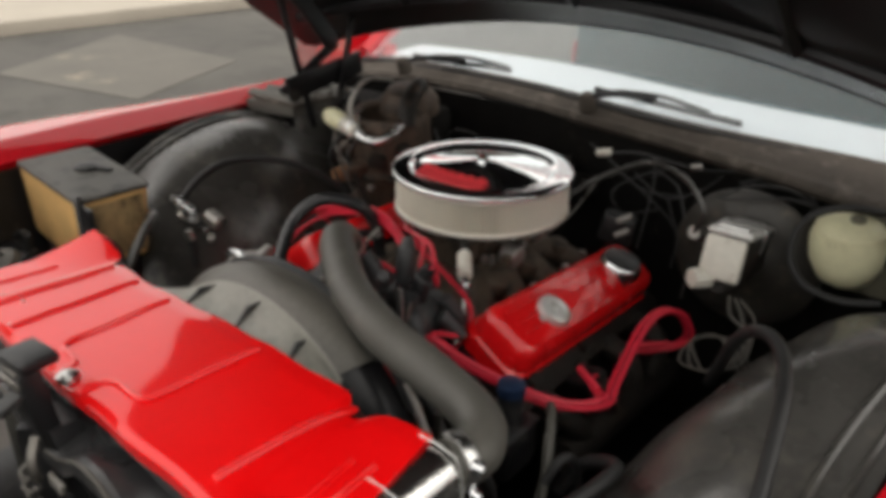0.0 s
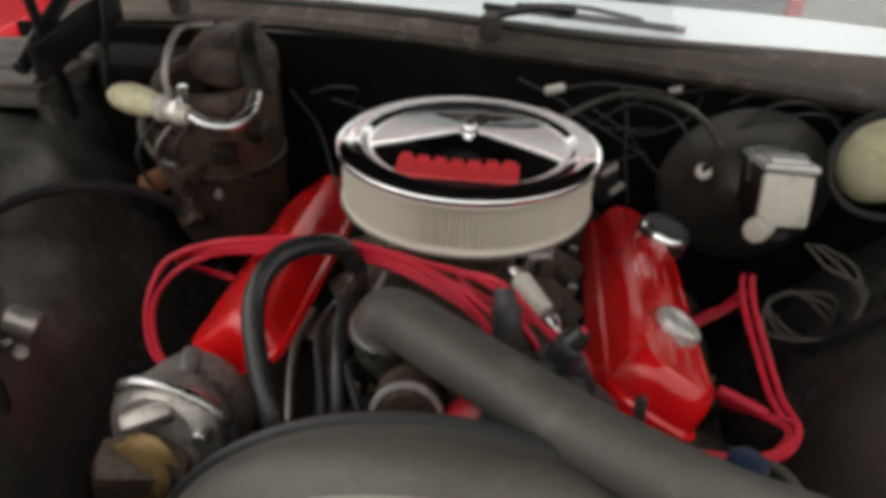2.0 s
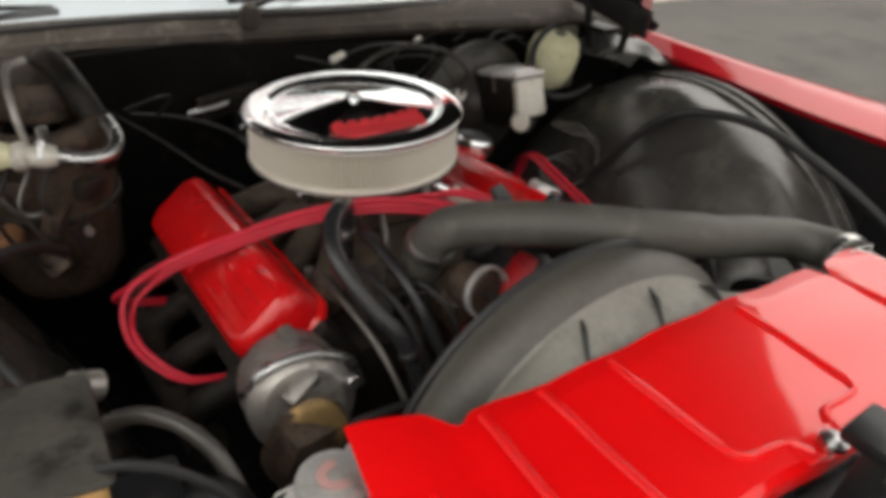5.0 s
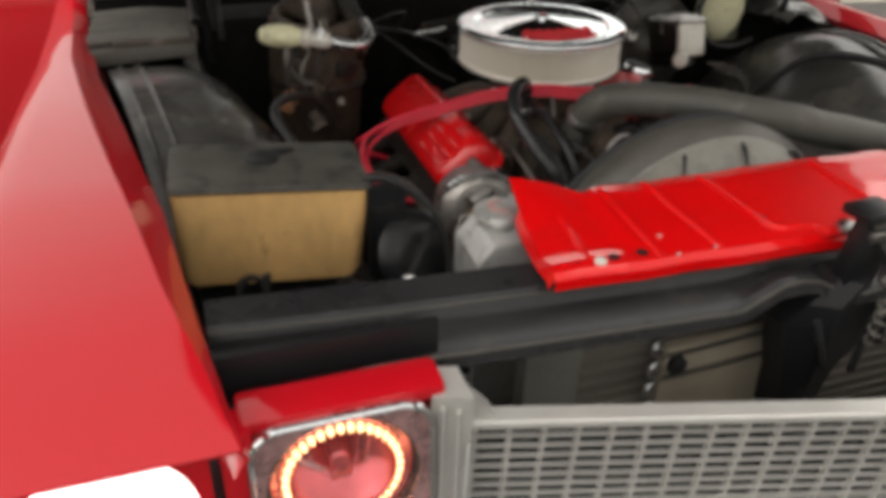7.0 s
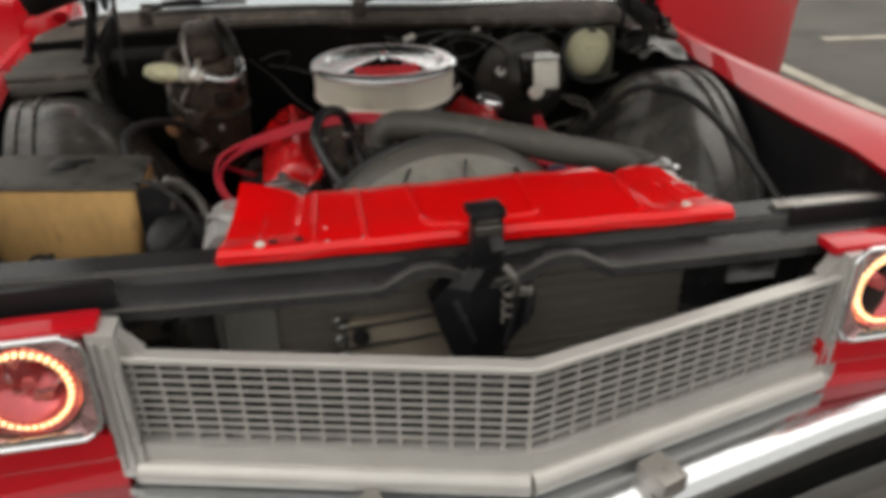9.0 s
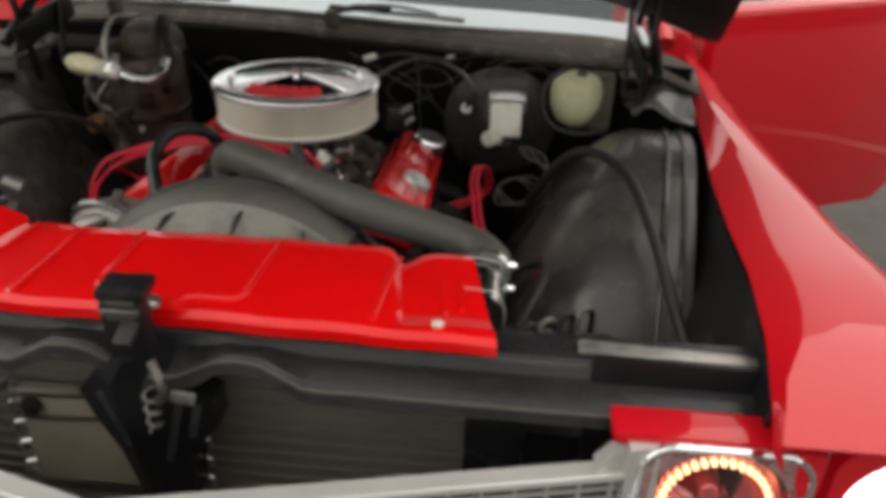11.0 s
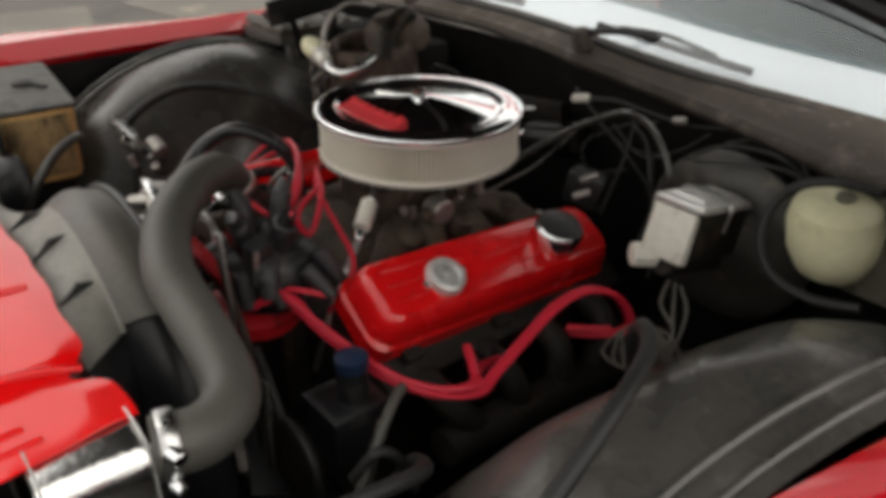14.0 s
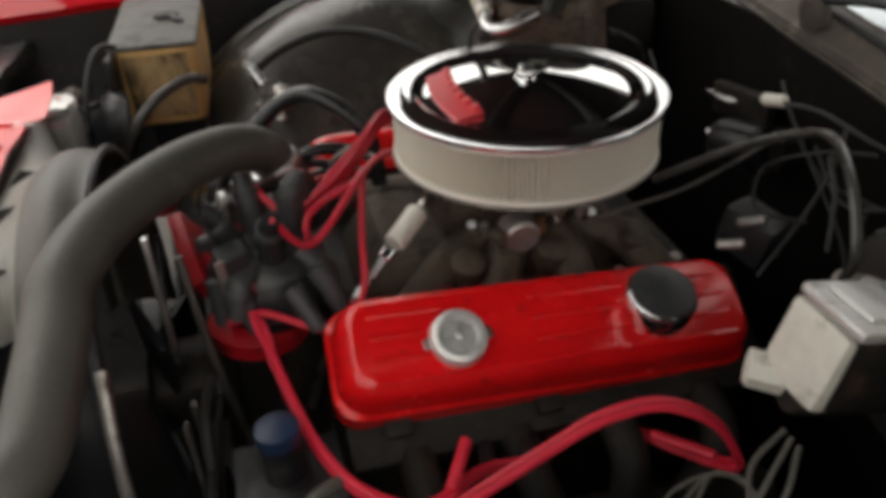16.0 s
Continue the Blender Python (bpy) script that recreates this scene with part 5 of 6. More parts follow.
for p, q in (((-0.082, -0.30, 0.775), (-0.072, -0.305, 0.765)), ((-0.078, -0.345, 0.742), (-0.074, -0.352, 0.715)), ((-0.13, -0.40, 0.69), (-0.12, -0.402, 0.688))):
    part("clip", rod(p, q, 0.0055, 8), CHROME, lines)
part("bracket", box((0.05, 0.03, 0.05), (-0.10, -0.30, 0.70), (10, 20, 30), 0.01), GREASE, lines)
comp = thing("alternator", (-0.27, -0.40, 0.62), "cast aluminium alternator with a zinc bracket", "alternator")
part("case", lathe([(0.045, 0), (0.066, 0.008), (0.068, 0.03), (0.064, 0.055), (0.068, 0.06), (0.068, 0.085), (0.05, 0.10)], (-0.265, -0.31, 0.655), (-0.15, -1, 0.25), 32), CAST_ALU, comp, smooth=30)
part("case_strap", tube([(-0.338, -0.36, 0.69), (-0.318, -0.375, 0.728), (-0.268, -0.385, 0.742), (-0.215, -0.385, 0.715), (-0.198, -0.385, 0.67)], 0.011, 10, 6, squash=0.55), ALUMINIUM, comp, "shiny bent strap")
part("case_rib", box((0.020, 0.075, 0.022), (-0.262, -0.352, 0.724), (12, 4, 14), 0.006), CAST_ALU, comp)
part("case_rib", box((0.055, 0.022, 0.018), (-0.285, -0.405, 0.712), (22, -12, 26), 0.009), CAST_ALU, comp)
part("case_slot", box((0.060, 0.010, 0.012), (-0.262, -0.398, 0.708), (10, 8, 18), 0.003), GREASE, comp)
part("case_bolt", rod((-0.222, -0.405, 0.70), (-0.222, -0.425, 0.706), 0.009, 8), STEEL, comp)
part("lower_casting", box((0.10, 0.06, 0.09), (-0.29, -0.425, 0.645), (16, 10, 18), 0.025), RUSTY, comp)
part("pulley", lathe([(0.03, 0), (0.038, 0.004), (0.028, 0.012), (0.038, 0.02), (0.03, 0.024)], (-0.28, -0.425, 0.665), (-0.15, -1, 0.25), 24), BRASS, comp, "yellow zinc pulley")
ps = thing("power_steering_pump", (0.33, -0.365, 0.6), "black power steering pump with a blue cap", "pump")
part("pump_can", box((0.078, 0.080, 0.085), (0.328, -0.372, 0.600), bevel=0.014), BLACK_PAINT, ps)
part("can_lip", box((0.082, 0.084, 0.005), (0.328, -0.372, 0.638), bevel=0.002), BLACK_PLASTIC, ps, "black edge of the can")
part("pump_neck", rod((0.335, -0.365, 0.638), (0.335, -0.365, 0.692), 0.020, 18), BLACK_PAINT, ps)
part("cap", lathe([(0.021, 0), (0.022, 0.004), (0.021, 0.016), (0.015, 0.018), (0.001, 0.019)], (0.335, -0.365, 0.688), (0, 0, 1), 24), BLUE_PLASTIC, ps, "blue plastic cap")
part("pump_hose", tube([(0.372, -0.312, 0.655), (0.388, -0.335, 0.662), (0.404, -0.362, 0.652), (0.424, -0.400, 0.622), (0.438, -0.44, 0.57), (0.44, -0.48, 0.5)], 0.007, 10, 6), GREY_HOSE, ps)
settle(ps, -0.004, 0.0, 0.010)
for k, (x, z, r) in enumerate(((0.02, 0.55, 0.075), (0.02, 0.36, 0.085), (0.30, 0.56, 0.06), (-0.27, 0.62, 0.04))):
    part("pulley", lathe([(r * 0.7, 0), (r, 0.004), (r * 0.85, 0.012), (r, 0.022), (r * 0.6, 0.026)], (x, -0.425, z), (0, -1, 0), 32), GREASE, engine)
belt = whole("fan_belt", tube([(0.10, -0.44, 0.56), (0.30, -0.44, 0.622), (0.36, -0.44, 0.56), (0.30, -0.44, 0.50), (0.02, -0.44, 0.275), (-0.06, -0.44, 0.36), (-0.30, -0.44, 0.60), (-0.27, -0.44, 0.66), (0.02, -0.44, 0.625), (0.10, -0.44, 0.56)], 0.006, 8, 8), BLACK_RUBBER, "black rubber fan belt", "belt")
part("dipstick_tube", tube([(0.17, -0.40, 0.50), (0.165, -0.425, 0.66), (0.14, -0.44, 0.80)], 0.005, 8, 5), DARK_STEEL, engine)
part("bracket_strap", box((0.010, 0.006, 0.15), (0.198, -0.457, 0.785), (0, -3, 0), 0.002), STEEL, engine, "bright flat bracket")

# flat stays and pipes down the engine's front
part("front_stay", box((0.014, 0.006, 0.16), (0.262, -0.455, 0.60), (0, 4, 0), 0.002), DARK_STEEL, engine, "worn flat metal stay")
part("front_stay", box((0.010, 0.006, 0.14), (0.222, -0.45, 0.60), (0, 3, 0), 0.002), DARK_STEEL, engine, "worn flat metal stay")
part("front_pipe", tube([(0.30, -0.43, 0.50), (0.285, -0.44, 0.60), (0.25, -0.44, 0.66), (0.20, -0.43, 0.68)], 0.006, 8, 6), BLACK_RUBBER, engine)
part("front_pipe", tube([(0.40, -0.42, 0.50), (0.415, -0.40, 0.60), (0.40, -0.37, 0.66)], 0.006, 8, 6), DARK_STEEL, engine)

# ---- things round the bay ----
# brake booster and master cylinder
boost = thing("brake_booster", (0.45, 0.30, 0.72), "round black brake booster on the firewall", "brake booster")
part("booster_shell", lathe([(0.03, -0.02), (0.055, 0.0), (0.090, 0.010), (0.122, 0.018), (0.136, 0.030), (0.142, 0.034), (0.142, 0.044), (0.134, 0.05), (0.118, 0.09), (0.06, 0.12)], (0.445, 0.235, 0.72), (0, 1, 0.06), 48), BOOSTER, boost, "black domed shell", smooth=30)
part("check_valve", rod((0.365, 0.235, 0.765), (0.360, 0.205, 0.775), 0.014, 14), CAST_ALU, boost, "pale check valve")
mc = thing("master_cylinder", (0.455, 0.15, 0.77), "pale brake master cylinder with a bright lid", "master cylinder")
part("reservoir", box((0.074, 0.130, 0.075), (0.458, 0.163, 0.793), bevel=0.007), GREASE, mc, "grimy dark reservoir sides")
part("reservoir_front", box((0.072, 0.020, 0.078), (0.456, 0.098, 0.790), (-4, 0, 0), 0.008), WHITE_CAST, mc, "pale cast front face")
part("lid", box((0.079, 0.137, 0.012), (0.458, 0.163, 0.836), bevel=0.005), TANK_ALU, mc, "bright metal lid")
part("lid_dome", box((0.055, 0.045, 0.009), (0.458, 0.133, 0.843), bevel=0.004), TANK_ALU, mc)
part("lid_dome", box((0.055, 0.045, 0.009), (0.458, 0.193, 0.843), bevel=0.004), TANK_ALU, mc)
part("bail_wire", tube([(0.498, 0.165, 0.80), (0.497, 0.163, 0.842), (0.458, 0.163, 0.850), (0.419, 0.163, 0.842), (0.418, 0.165, 0.80)], 0.0028, 6, 6), STEEL, mc)
part("bore", rod((0.455, 0.098, 0.745), (0.455, 0.25, 0.735), 0.021, 20), GREASE, mc)
part("front_fitting", rod((0.438, 0.108, 0.748), (0.416, 0.078, 0.744), 0.019, 8), WHITE_CAST, mc)
for k, dx in enumerate((0, 0.02, -0.02)):
    part("brake_line", tube([(0.50 + dx / 2, 0.07, 0.735), (0.53 + dx, 0.03, 0.715), (0.555, 0.0, 0.675 - dx), (0.52, -0.01, 0.63), (0.47 + dx, 0.02, 0.61), (0.45, 0.06, 0.64), (0.49, 0.07, 0.66), (0.54, 0.05, 0.64 + dx), (0.56, 0.12, 0.55)], 0.0024, 6, 7), DUSTY_DUCT, mc, "thin dull brake line")

mc.rotation_euler.x = radians(-12)
settle(mc, 0.0, -0.006, -0.012)

# washer reservoir: squat yellowed bottle with a strap hose round it
res = thing("washer_bottle", (0.62, 0.21, 0.72), "yellowed white plastic washer bottle with hose", "washer bottle")
part("bottle", lathe([(0.030, -0.070), (0.046, -0.058), (0.060, -0.025), (0.063, 0.018), (0.056, 0.044), (0.040, 0.055), (0.02, 0.058)], (0.622, 0.225, 0.815), (0, -0.25, 1), 32, squash=0.85), WHITE_PLASTIC, res)
part("bottle_bracket", box((0.10, 0.05, 0.15), (0.668, 0.270, 0.80), bevel=0.014), OLIVE, res)
part("bottle_cap", rod((0.63, 0.215, 0.868), (0.63, 0.212, 0.877), 0.013, 18), OLIVE, res)
part("bottle_hose", tube([(0.70, 0.17, 0.755), (0.64, 0.165, 0.742), (0.580, 0.17, 0.750), (0.545, 0.185, 0.785), (0.542, 0.20, 0.830), (0.565, 0.21, 0.868), (0.61, 0.22, 0.888), (0.66, 0.24, 0.885)], 0.007, 8, 7), BLACK_RUBBER, res)

# air-conditioning case and accumulator with the white elbow
accu = thing("heater_case", (-0.45, 0.25, 0.7), "grimy dark heater and air-conditioning case", "heater case")
part("drum", lathe([(0.085, -0.20), (0.10, -0.17), (0.104, 0.0), (0.101, 0.085), (0.094, 0.100), (0.082, 0.102), (0.074, 0.094), (0.070, 0.03), (0.001, 0.02)], (-0.445, 0.215, 0.775), (0.02, -0.10, 1), 40), RUSTY, accu, smooth=30)
part("drum_band", lathe([(0.104, -0.01), (0.1085, -0.006), (0.1085, 0.006), (0.104, 0.01)], (-0.445, 0.215, 0.735), (0.02, -0.10, 1), 40, close=False), GREASE, accu)
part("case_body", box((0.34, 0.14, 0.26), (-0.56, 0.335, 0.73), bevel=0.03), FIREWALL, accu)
part("case_dome", lathe([(0.075, 0), (0.073, 0.03), (0.055, 0.055), (0.02, 0.062), (0.001, 0.063)], (-0.435, 0.275, 0.865), (0.1, -0.15, 1), 28), RUSTY, accu)
part("case_neck", tube([(-0.42, 0.30, 0.90), (-0.40, 0.27, 0.93), (-0.38, 0.21, 0.90), (-0.36, 0.18, 0.85)], 0.022, 12, 5), GREASE, accu)
part("case_bolt", rod((-0.415, 0.115, 0.705), (-0.413, 0.100, 0.705), 0.008, 6), CAST_ALU, accu)
part("case_bolt", rod((-0.375, 0.135, 0.725), (-0.366, 0.122, 0.725), 0.006, 6), GREASE, accu)
part("rusty_port", rod((-0.515, 0.135, 0.715), (-0.535, 0.095, 0.710), 0.020, 14), PORT_RUST, accu, "rust-brown port")
for k, (x, y, z, w) in enumerate(((-0.50, 0.12, 0.79, 0.05), (-0.40, 0.115, 0.775, 0.045), (-0.455, 0.108, 0.74, 0.06), (-0.36, 0.16, 0.80, 0.04), (-0.47, 0.115, 0.66, 0.05))):
    part("grime_lump", box((w, 0.03, w * 0.8), (x, y, z), (10 * k, 20 - 14 * k, 30 * k), 0.012), GREASE if k % 2 else RUSTY, accu)
for k in range(3):
    part("case_wire", tube([(-0.50 + 0.03 * k, 0.11, 0.83), (-0.53 + 0.03 * k, 0.085, 0.78), (-0.52 + 0.04 * k, 0.09, 0.72), (-0.48 + 0.03 * k, 0.10, 0.66)], 0.0035, 6, 6), DARK_STEEL if k % 2 else BLACK_RUBBER, accu)
elbow = thing("refrigerant_valve", (-0.45, 0.10, 0.85), "pale metal refrigerant valve with a curved bright pipe", "refrigerant valve")
part("valve_body", lathe([(0.012, 0), (0.019, 0.012), (0.024, 0.035), (0.023, 0.065), (0.017, 0.085)], (-0.575, 0.120, 0.858), (0.97, -0.24, -0.05), 20), WHITE_PLASTIC, elbow)
part("valve_body", lathe([(0.016, 0), (0.021, 0.006), (0.021, 0.018), (0.016, 0.024), (0.018, 0.045), (0.014, 0.06)], (-0.493, 0.100, 0.852), (0.97, -0.24, -0.1), 18), WHITE_CAST, elbow)
part("curved_pipe", tube([(-0.435, 0.087, 0.846), (-0.40, 0.075, 0.838), (-0.365, 0.082, 0.838), (-0.348, 0.11, 0.85), (-0.352, 0.15, 0.865)], 0.0105, 12, 7), ALUMINIUM, elbow)
part("service_cap", rod((-0.447, 0.098, 0.858), (-0.447, 0.10, 0.888), 0.0085, 14), CHROME, elbow)
part("valve_nut", rod((-0.462, 0.094, 0.852), (-0.449, 0.091, 0.851), 0.020, 6), STEEL, elbow)
part("valve_tail", tube([(-0.52, 0.105, 0.84), (-0.525, 0.10, 0.80), (-0.50, 0.10, 0.76), (-0.46, 0.105, 0.75)], 0.007, 8, 6), DARK_STEEL, elbow)
part("capillary", tube([(-0.47, 0.10, 0.862), (-0.475, 0.11, 0.91), (-0.47, 0.16, 0.955), (-0.44, 0.22, 0.95)], 0.0055, 8, 6), CAST_ALU, elbow)

# tan bottle with a dark lid beside the radiator
tan = thing("coolant_box", (-0.65, -0.48, 0.70), "tan stained plastic box with a dusty dark lid", "coolant box")
TAN_M = pose(-0.643, -0.485, 0.756, 0, 4, -3)
bm = bmesh.new()
rows = []
for w, l, z, c in ((0.240, 0.13, -0.060, 0.02), (0.250, 0.135, -0.048, 0.02), (0.26, 0.145, 0.078, 0.015), (0.26, 0.145, 0.084, 0.015)):
    rows.append([TAN_M @ Vector((x, y, z)) for x, y in ring_frame(w, l, c)])
part("box_body", loft(rows), TAN_PLASTIC, tan)
part("box_lid", loft([[TAN_M @ Vector((x, y, z)) for x, y in ring_frame(w, l, 0.010)] for w, l, z in ((0.264, 0.149, 0.084), (0.266, 0.151, 0.087), (0.262, 0.147, 0.092), (0.24, 0.125, 0.094))]), LID_GREY, tan, "dusty dark lid")
part("box_end", sheet(lambda u, v: TAN_M @ Vector((0.1262 + 0.005 * v, -0.055 + 0.11 * u, -0.045 + 0.120 * v)), 6, 6, 0.002), TAN_STAINED, tan, "oil-stained end of the box")
part("box_stand", box((0.20, 0.10, 0.20), (-0.655, -0.482, 0.59), bevel=0.01), BLACK_PAINT, tan, "black stand")
part("filler_cap", lathe([(0.024, 0), (0.024, 0.010), (0.016, 0.014), (0.001, 0.015)], (-0.645, -0.47, 0.845), (0, 0, 1), 18), BLACK_RUBBER, tan)
part("cap_tab", box((0.05, 0.014, 0.008), (-0.62, -0.455, 0.852), (0, 8, 30), 0.003), BLACK_RUBBER, tan)

# fitting cluster on the inner wheel housing with its hose
fit_ = thing("hose_fitting", (-0.53, -0.31, 0.73), "bright metal hose fittings on the wheel housing", "hose fitting")
part("fitting", rod((-0.555, -0.335, 0.765), (-0.525, -0.315, 0.735), 0.011, 10), ALUMINIUM, fit_)
part("fitting", rod((-0.565, -0.33, 0.725), (-0.525, -0.31, 0.722), 0.009, 10), CAST_ALU, fit_)
part("fitting", rod((-0.535, -0.33, 0.700), (-0.53, -0.325, 0.672), 0.008, 10), CAST_ALU, fit_)
part("sensor_body", rod((-0.515, -0.29, 0.728), (-0.480, -0.285, 0.712), 0.018, 16), CAST_ALU, fit_)
part("fitting_hose", tube([(-0.548, -0.332, 0.758), (-0.575, -0.27, 0.785), (-0.590, -0.20, 0.800), (-0.580, -0.135, 0.801), (-0.545, -0.07, 0.790), (-0.50, -0.01, 0.762), (-0.46, 0.05, 0.71)], 0.0085, 10, 8), BLACK_RUBBER, fit_)
part("fitting_hose", tube([(-0.53, -0.325, 0.675), (-0.515, -0.34, 0.62), (-0.52, -0.40, 0.56), (-0.56, -0.45, 0.50)], 0.008, 10, 8), BLACK_RUBBER, fit_)

# hose draped over the left wheel housing and others
lh = thing("vapour_hose", (0.60, -0.25, 0.7), "black rubber hose draped over the wheel housing", "hose")
part("hose_body", tube([(0.740, -0.62, 0.68), (0.718, -0.53, 0.738), (0.700, -0.42, 0.788), (0.676, -0.30, 0.824), (0.640, -0.205, 0.826), (0.598, -0.155, 0.812), (0.56, -0.11, 0.76), (0.53, -0.06, 0.68), (0.50, 0.0, 0.60)], 0.0095, 12, 8), BLACK_RUBBER, lh)
part("hose_body", tube([(0.46, -0.62, 0.62), (0.50, -0.56, 0.69), (0.53, -0.47, 0.71), (0.52, -0.40, 0.69), (0.46, -0.37, 0.64), (0.43, -0.38, 0.58)], 0.0095, 10, 8), BLACK_RUBBER, lh)
part("hose_body", tube([(0.44, -0.44, 0.64), (0.45, -0.41, 0.67), (0.455, -0.38, 0.64), (0.45, -0.36, 0.58)], 0.007, 10, 8), BLACK_RUBBER, lh)

# hood latch in the middle of the support
latch = thing("hood_latch", (0.04, -0.87, 0.70), "black hood latch and prop on the radiator support", "hood latch")
part("latch_plate", box((0.050, 0.028, 0.10), (0.024, -0.890, 0.830), (6, 0, 0), 0.008), BLACK_PAINT, latch)
part("latch_jaw", box((0.056, 0.045, 0.014), (0.024, -0.884, 0.886), (0, 0, 4), 0.005), BLACK_PAINT, latch)
part("latch_jaw", box((0.044, 0.03, 0.010), (0.024, -0.896, 0.868), (12, 0, 4), 0.004), DARK_STEEL, latch)
part("latch_tongue", box((0.022, 0.045, 0.010), (0.034, -0.912, 0.848), (22, 0, 0), 0.004), BLACK_RUBBER, latch)
part("latch_hook", tube([(0.05, -0.905, 0.80), (0.062, -0.918, 0.785), (0.066, -0.92, 0.765), (0.055, -0.915, 0.75)], 0.006, 8, 5), DARK_STEEL, latch)
BRACE = ((0.026, 0, 0.80), (0.050, -0.010, 0.765), (0.084, 0.000, 0.735), (0.078, 0.006, 0.690), (0.046, -0.004, 0.63), (0.036, 0, 0.55))
part("latch_brace", loft([[Vector((0.026 + w * sx + o, -0.905 + d + 0.10 * (0.8 - z), z)) for sx, d in ((-1, 0.012), (-0.35, -0.008), (0.25, 0.004), (1, 0.014), (1, 0.05), (-1, 0.05))] for w, o, z in BRACE]), BLACK_PAINT, latch, smooth=12)
for dx, top, low in ((-0.034, 0.748, 0.665), (0.040, 0.758, 0.650), (0.066, 0.742, 0.690)):
    part("brace_fold", box((0.010, 0.006, top - low), (0.026 + dx, -0.912 + 0.10 * (0.8 - (top + low) / 2), (top + low) / 2), (-6, 12 if dx > 0 else -22, 0), 0.002), SUPPORT_BLACK, latch, "worn folded edge of the brace")
part("latch_spring", tube([Vector((0.052 + 0.008 * math.cos(a * 0.9), -0.922 + 0.008 * math.sin(a * 0.9), 0.776 - 0.0026 * a)) for a in range(0, 26)], 0.0019, 6, 2), DARK_STEEL, latch, "dull coil spring")
part("striker_plate", box((0.030, 0.006, 0.016), (0.082, -0.906, 0.752), (0, 8, 0), 0.002), CAST_ALU, latch, "scuffed pale striker plate")
for z in (0.876, 0.858):
    part("jaw_slot", box((0.034, 0.004, 0.007), (0.024, -0.9055, z), (6, 0, 0), 0.001), DARK_STEEL, latch)
part("latch_bolt", lathe([(0.013, 0), (0.013, 0.006), (0.008, 0.010), (0.001, 0.011)], (0.032, -0.85, 0.842), (0, 0, 1), 14), STEEL, latch, "bright latch bolt")
part("bolt_plate", box((0.07, 0.025, 0.004), (0.032, -0.842, 0.838), bevel=0.0015), RED_COVER, latch)

# condenser and oil cooler in front of the radiator
cond = thing("condenser", (0.05, -0.76, 0.55), "dark finned condenser in front of the radiator", "condenser")
part("fin_block", box((0.72, 0.025, 0.42), (0.06, -0.785, 0.57), bevel=0.002), CONDENSER, cond)
for z in np.arange(0.40, 0.75, 0.022):
    part("fin_tube", box((0.72, 0.006, 0.004), (0.06, -0.800, float(z)), bevel=0.001, seg=1), CONDENSER, cond)
for x in (-0.335, 0.455):
    part("side_rail", box((0.080, 0.03, 0.42), (x, -0.795, 0.57), bevel=0.004), DUSTY_SHROUD if x < 0 else SUPPORT_BLACK, cond)
cooler = thing("oil_cooler", (-0.07, -0.82, 0.60), "small finned oil cooler with looped tubes", "oil cooler")
part("cooler_core", box((0.235, 0.02, 0.16), (-0.065, -0.820, 0.60), bevel=0.003), COOLER, cooler)
for k in range(5):
    z = 0.528 + 0.036 * k
    for x, s in ((-0.183, -1), (0.053, 1)):
        part("tube_bend", tube([(x, -0.822, z), (x + s * 0.014, -0.826, z + 0.002), (x + s * 0.018, -0.828, z + 0.010), (x + s * 0.014, -0.826, z + 0.018), (x, -0.822, z + 0.020)], 0.0042, 8, 4), STEEL, cooler, "bright tube bend")
for z in (0.678, 0.640):
    part("plate_fold", box((0.235, 0.006, 0.005), (-0.065, -0.832, z), (0, -3, 0), 0.002), DARK_STEEL, cooler)
for x in (-0.165, 0.04):
    part("grommet", lathe([(0.014, 0), (0.014, 0.008), (0.006, 0.012)], (x, -0.830, 0.655), (0, -1, 0), 14), BLACK_RUBBER, cooler)

# wipers on the cowl
for x0, x1, y0, y1 in ((-0.03, 0.335, 0.485, 0.460), (-0.62, -0.33, 0.50, 0.575)):
    wp = thing("windscreen_wiper", (x0, y0, 0.93), "black windscreen wiper lying on the cowl", "wiper")
    a, b = Vector((x0, y0, 0.945)), Vector((x1, y1, 0.93))
    d = (b - a).normalized()
    part("blade", box(((b - a).length, 0.010, 0.014), (a + b) / 2, (0, math.degrees(math.asin(-d.z)), math.degrees(math.atan2(d.y, d.x))), 0.003), BLACK_RUBBER, wp)
    part("wiper_arm", tube([a + d * 0.17 + Vector((0, -0.01, 0.012)), a + d * 0.10 + Vector((0, -0.035, 0.014)), a + d * 0.02 + Vector((0, -0.07, 0.0))], 0.007, 8, 5), BLACK_PAINT, wp)
    part("wiper_bridge", tube([a + d * 0.06 + Vector((0, 0, 0.008)), a + d * 0.17 + Vector((0, 0, 0.018)), a + d * 0.29 + Vector((0, 0, 0.008))], 0.005, 8, 5), BLACK_PAINT, wp)
    part("wiper_pivot", lathe([(0.02, -0.03), (0.02, 0.0), (0.012, 0.012)], a + d * 0.02 + Vector((0, -0.07, -0.005)), (0, -0.3, 1), 16), DARK_GREY_PAINT, wp)

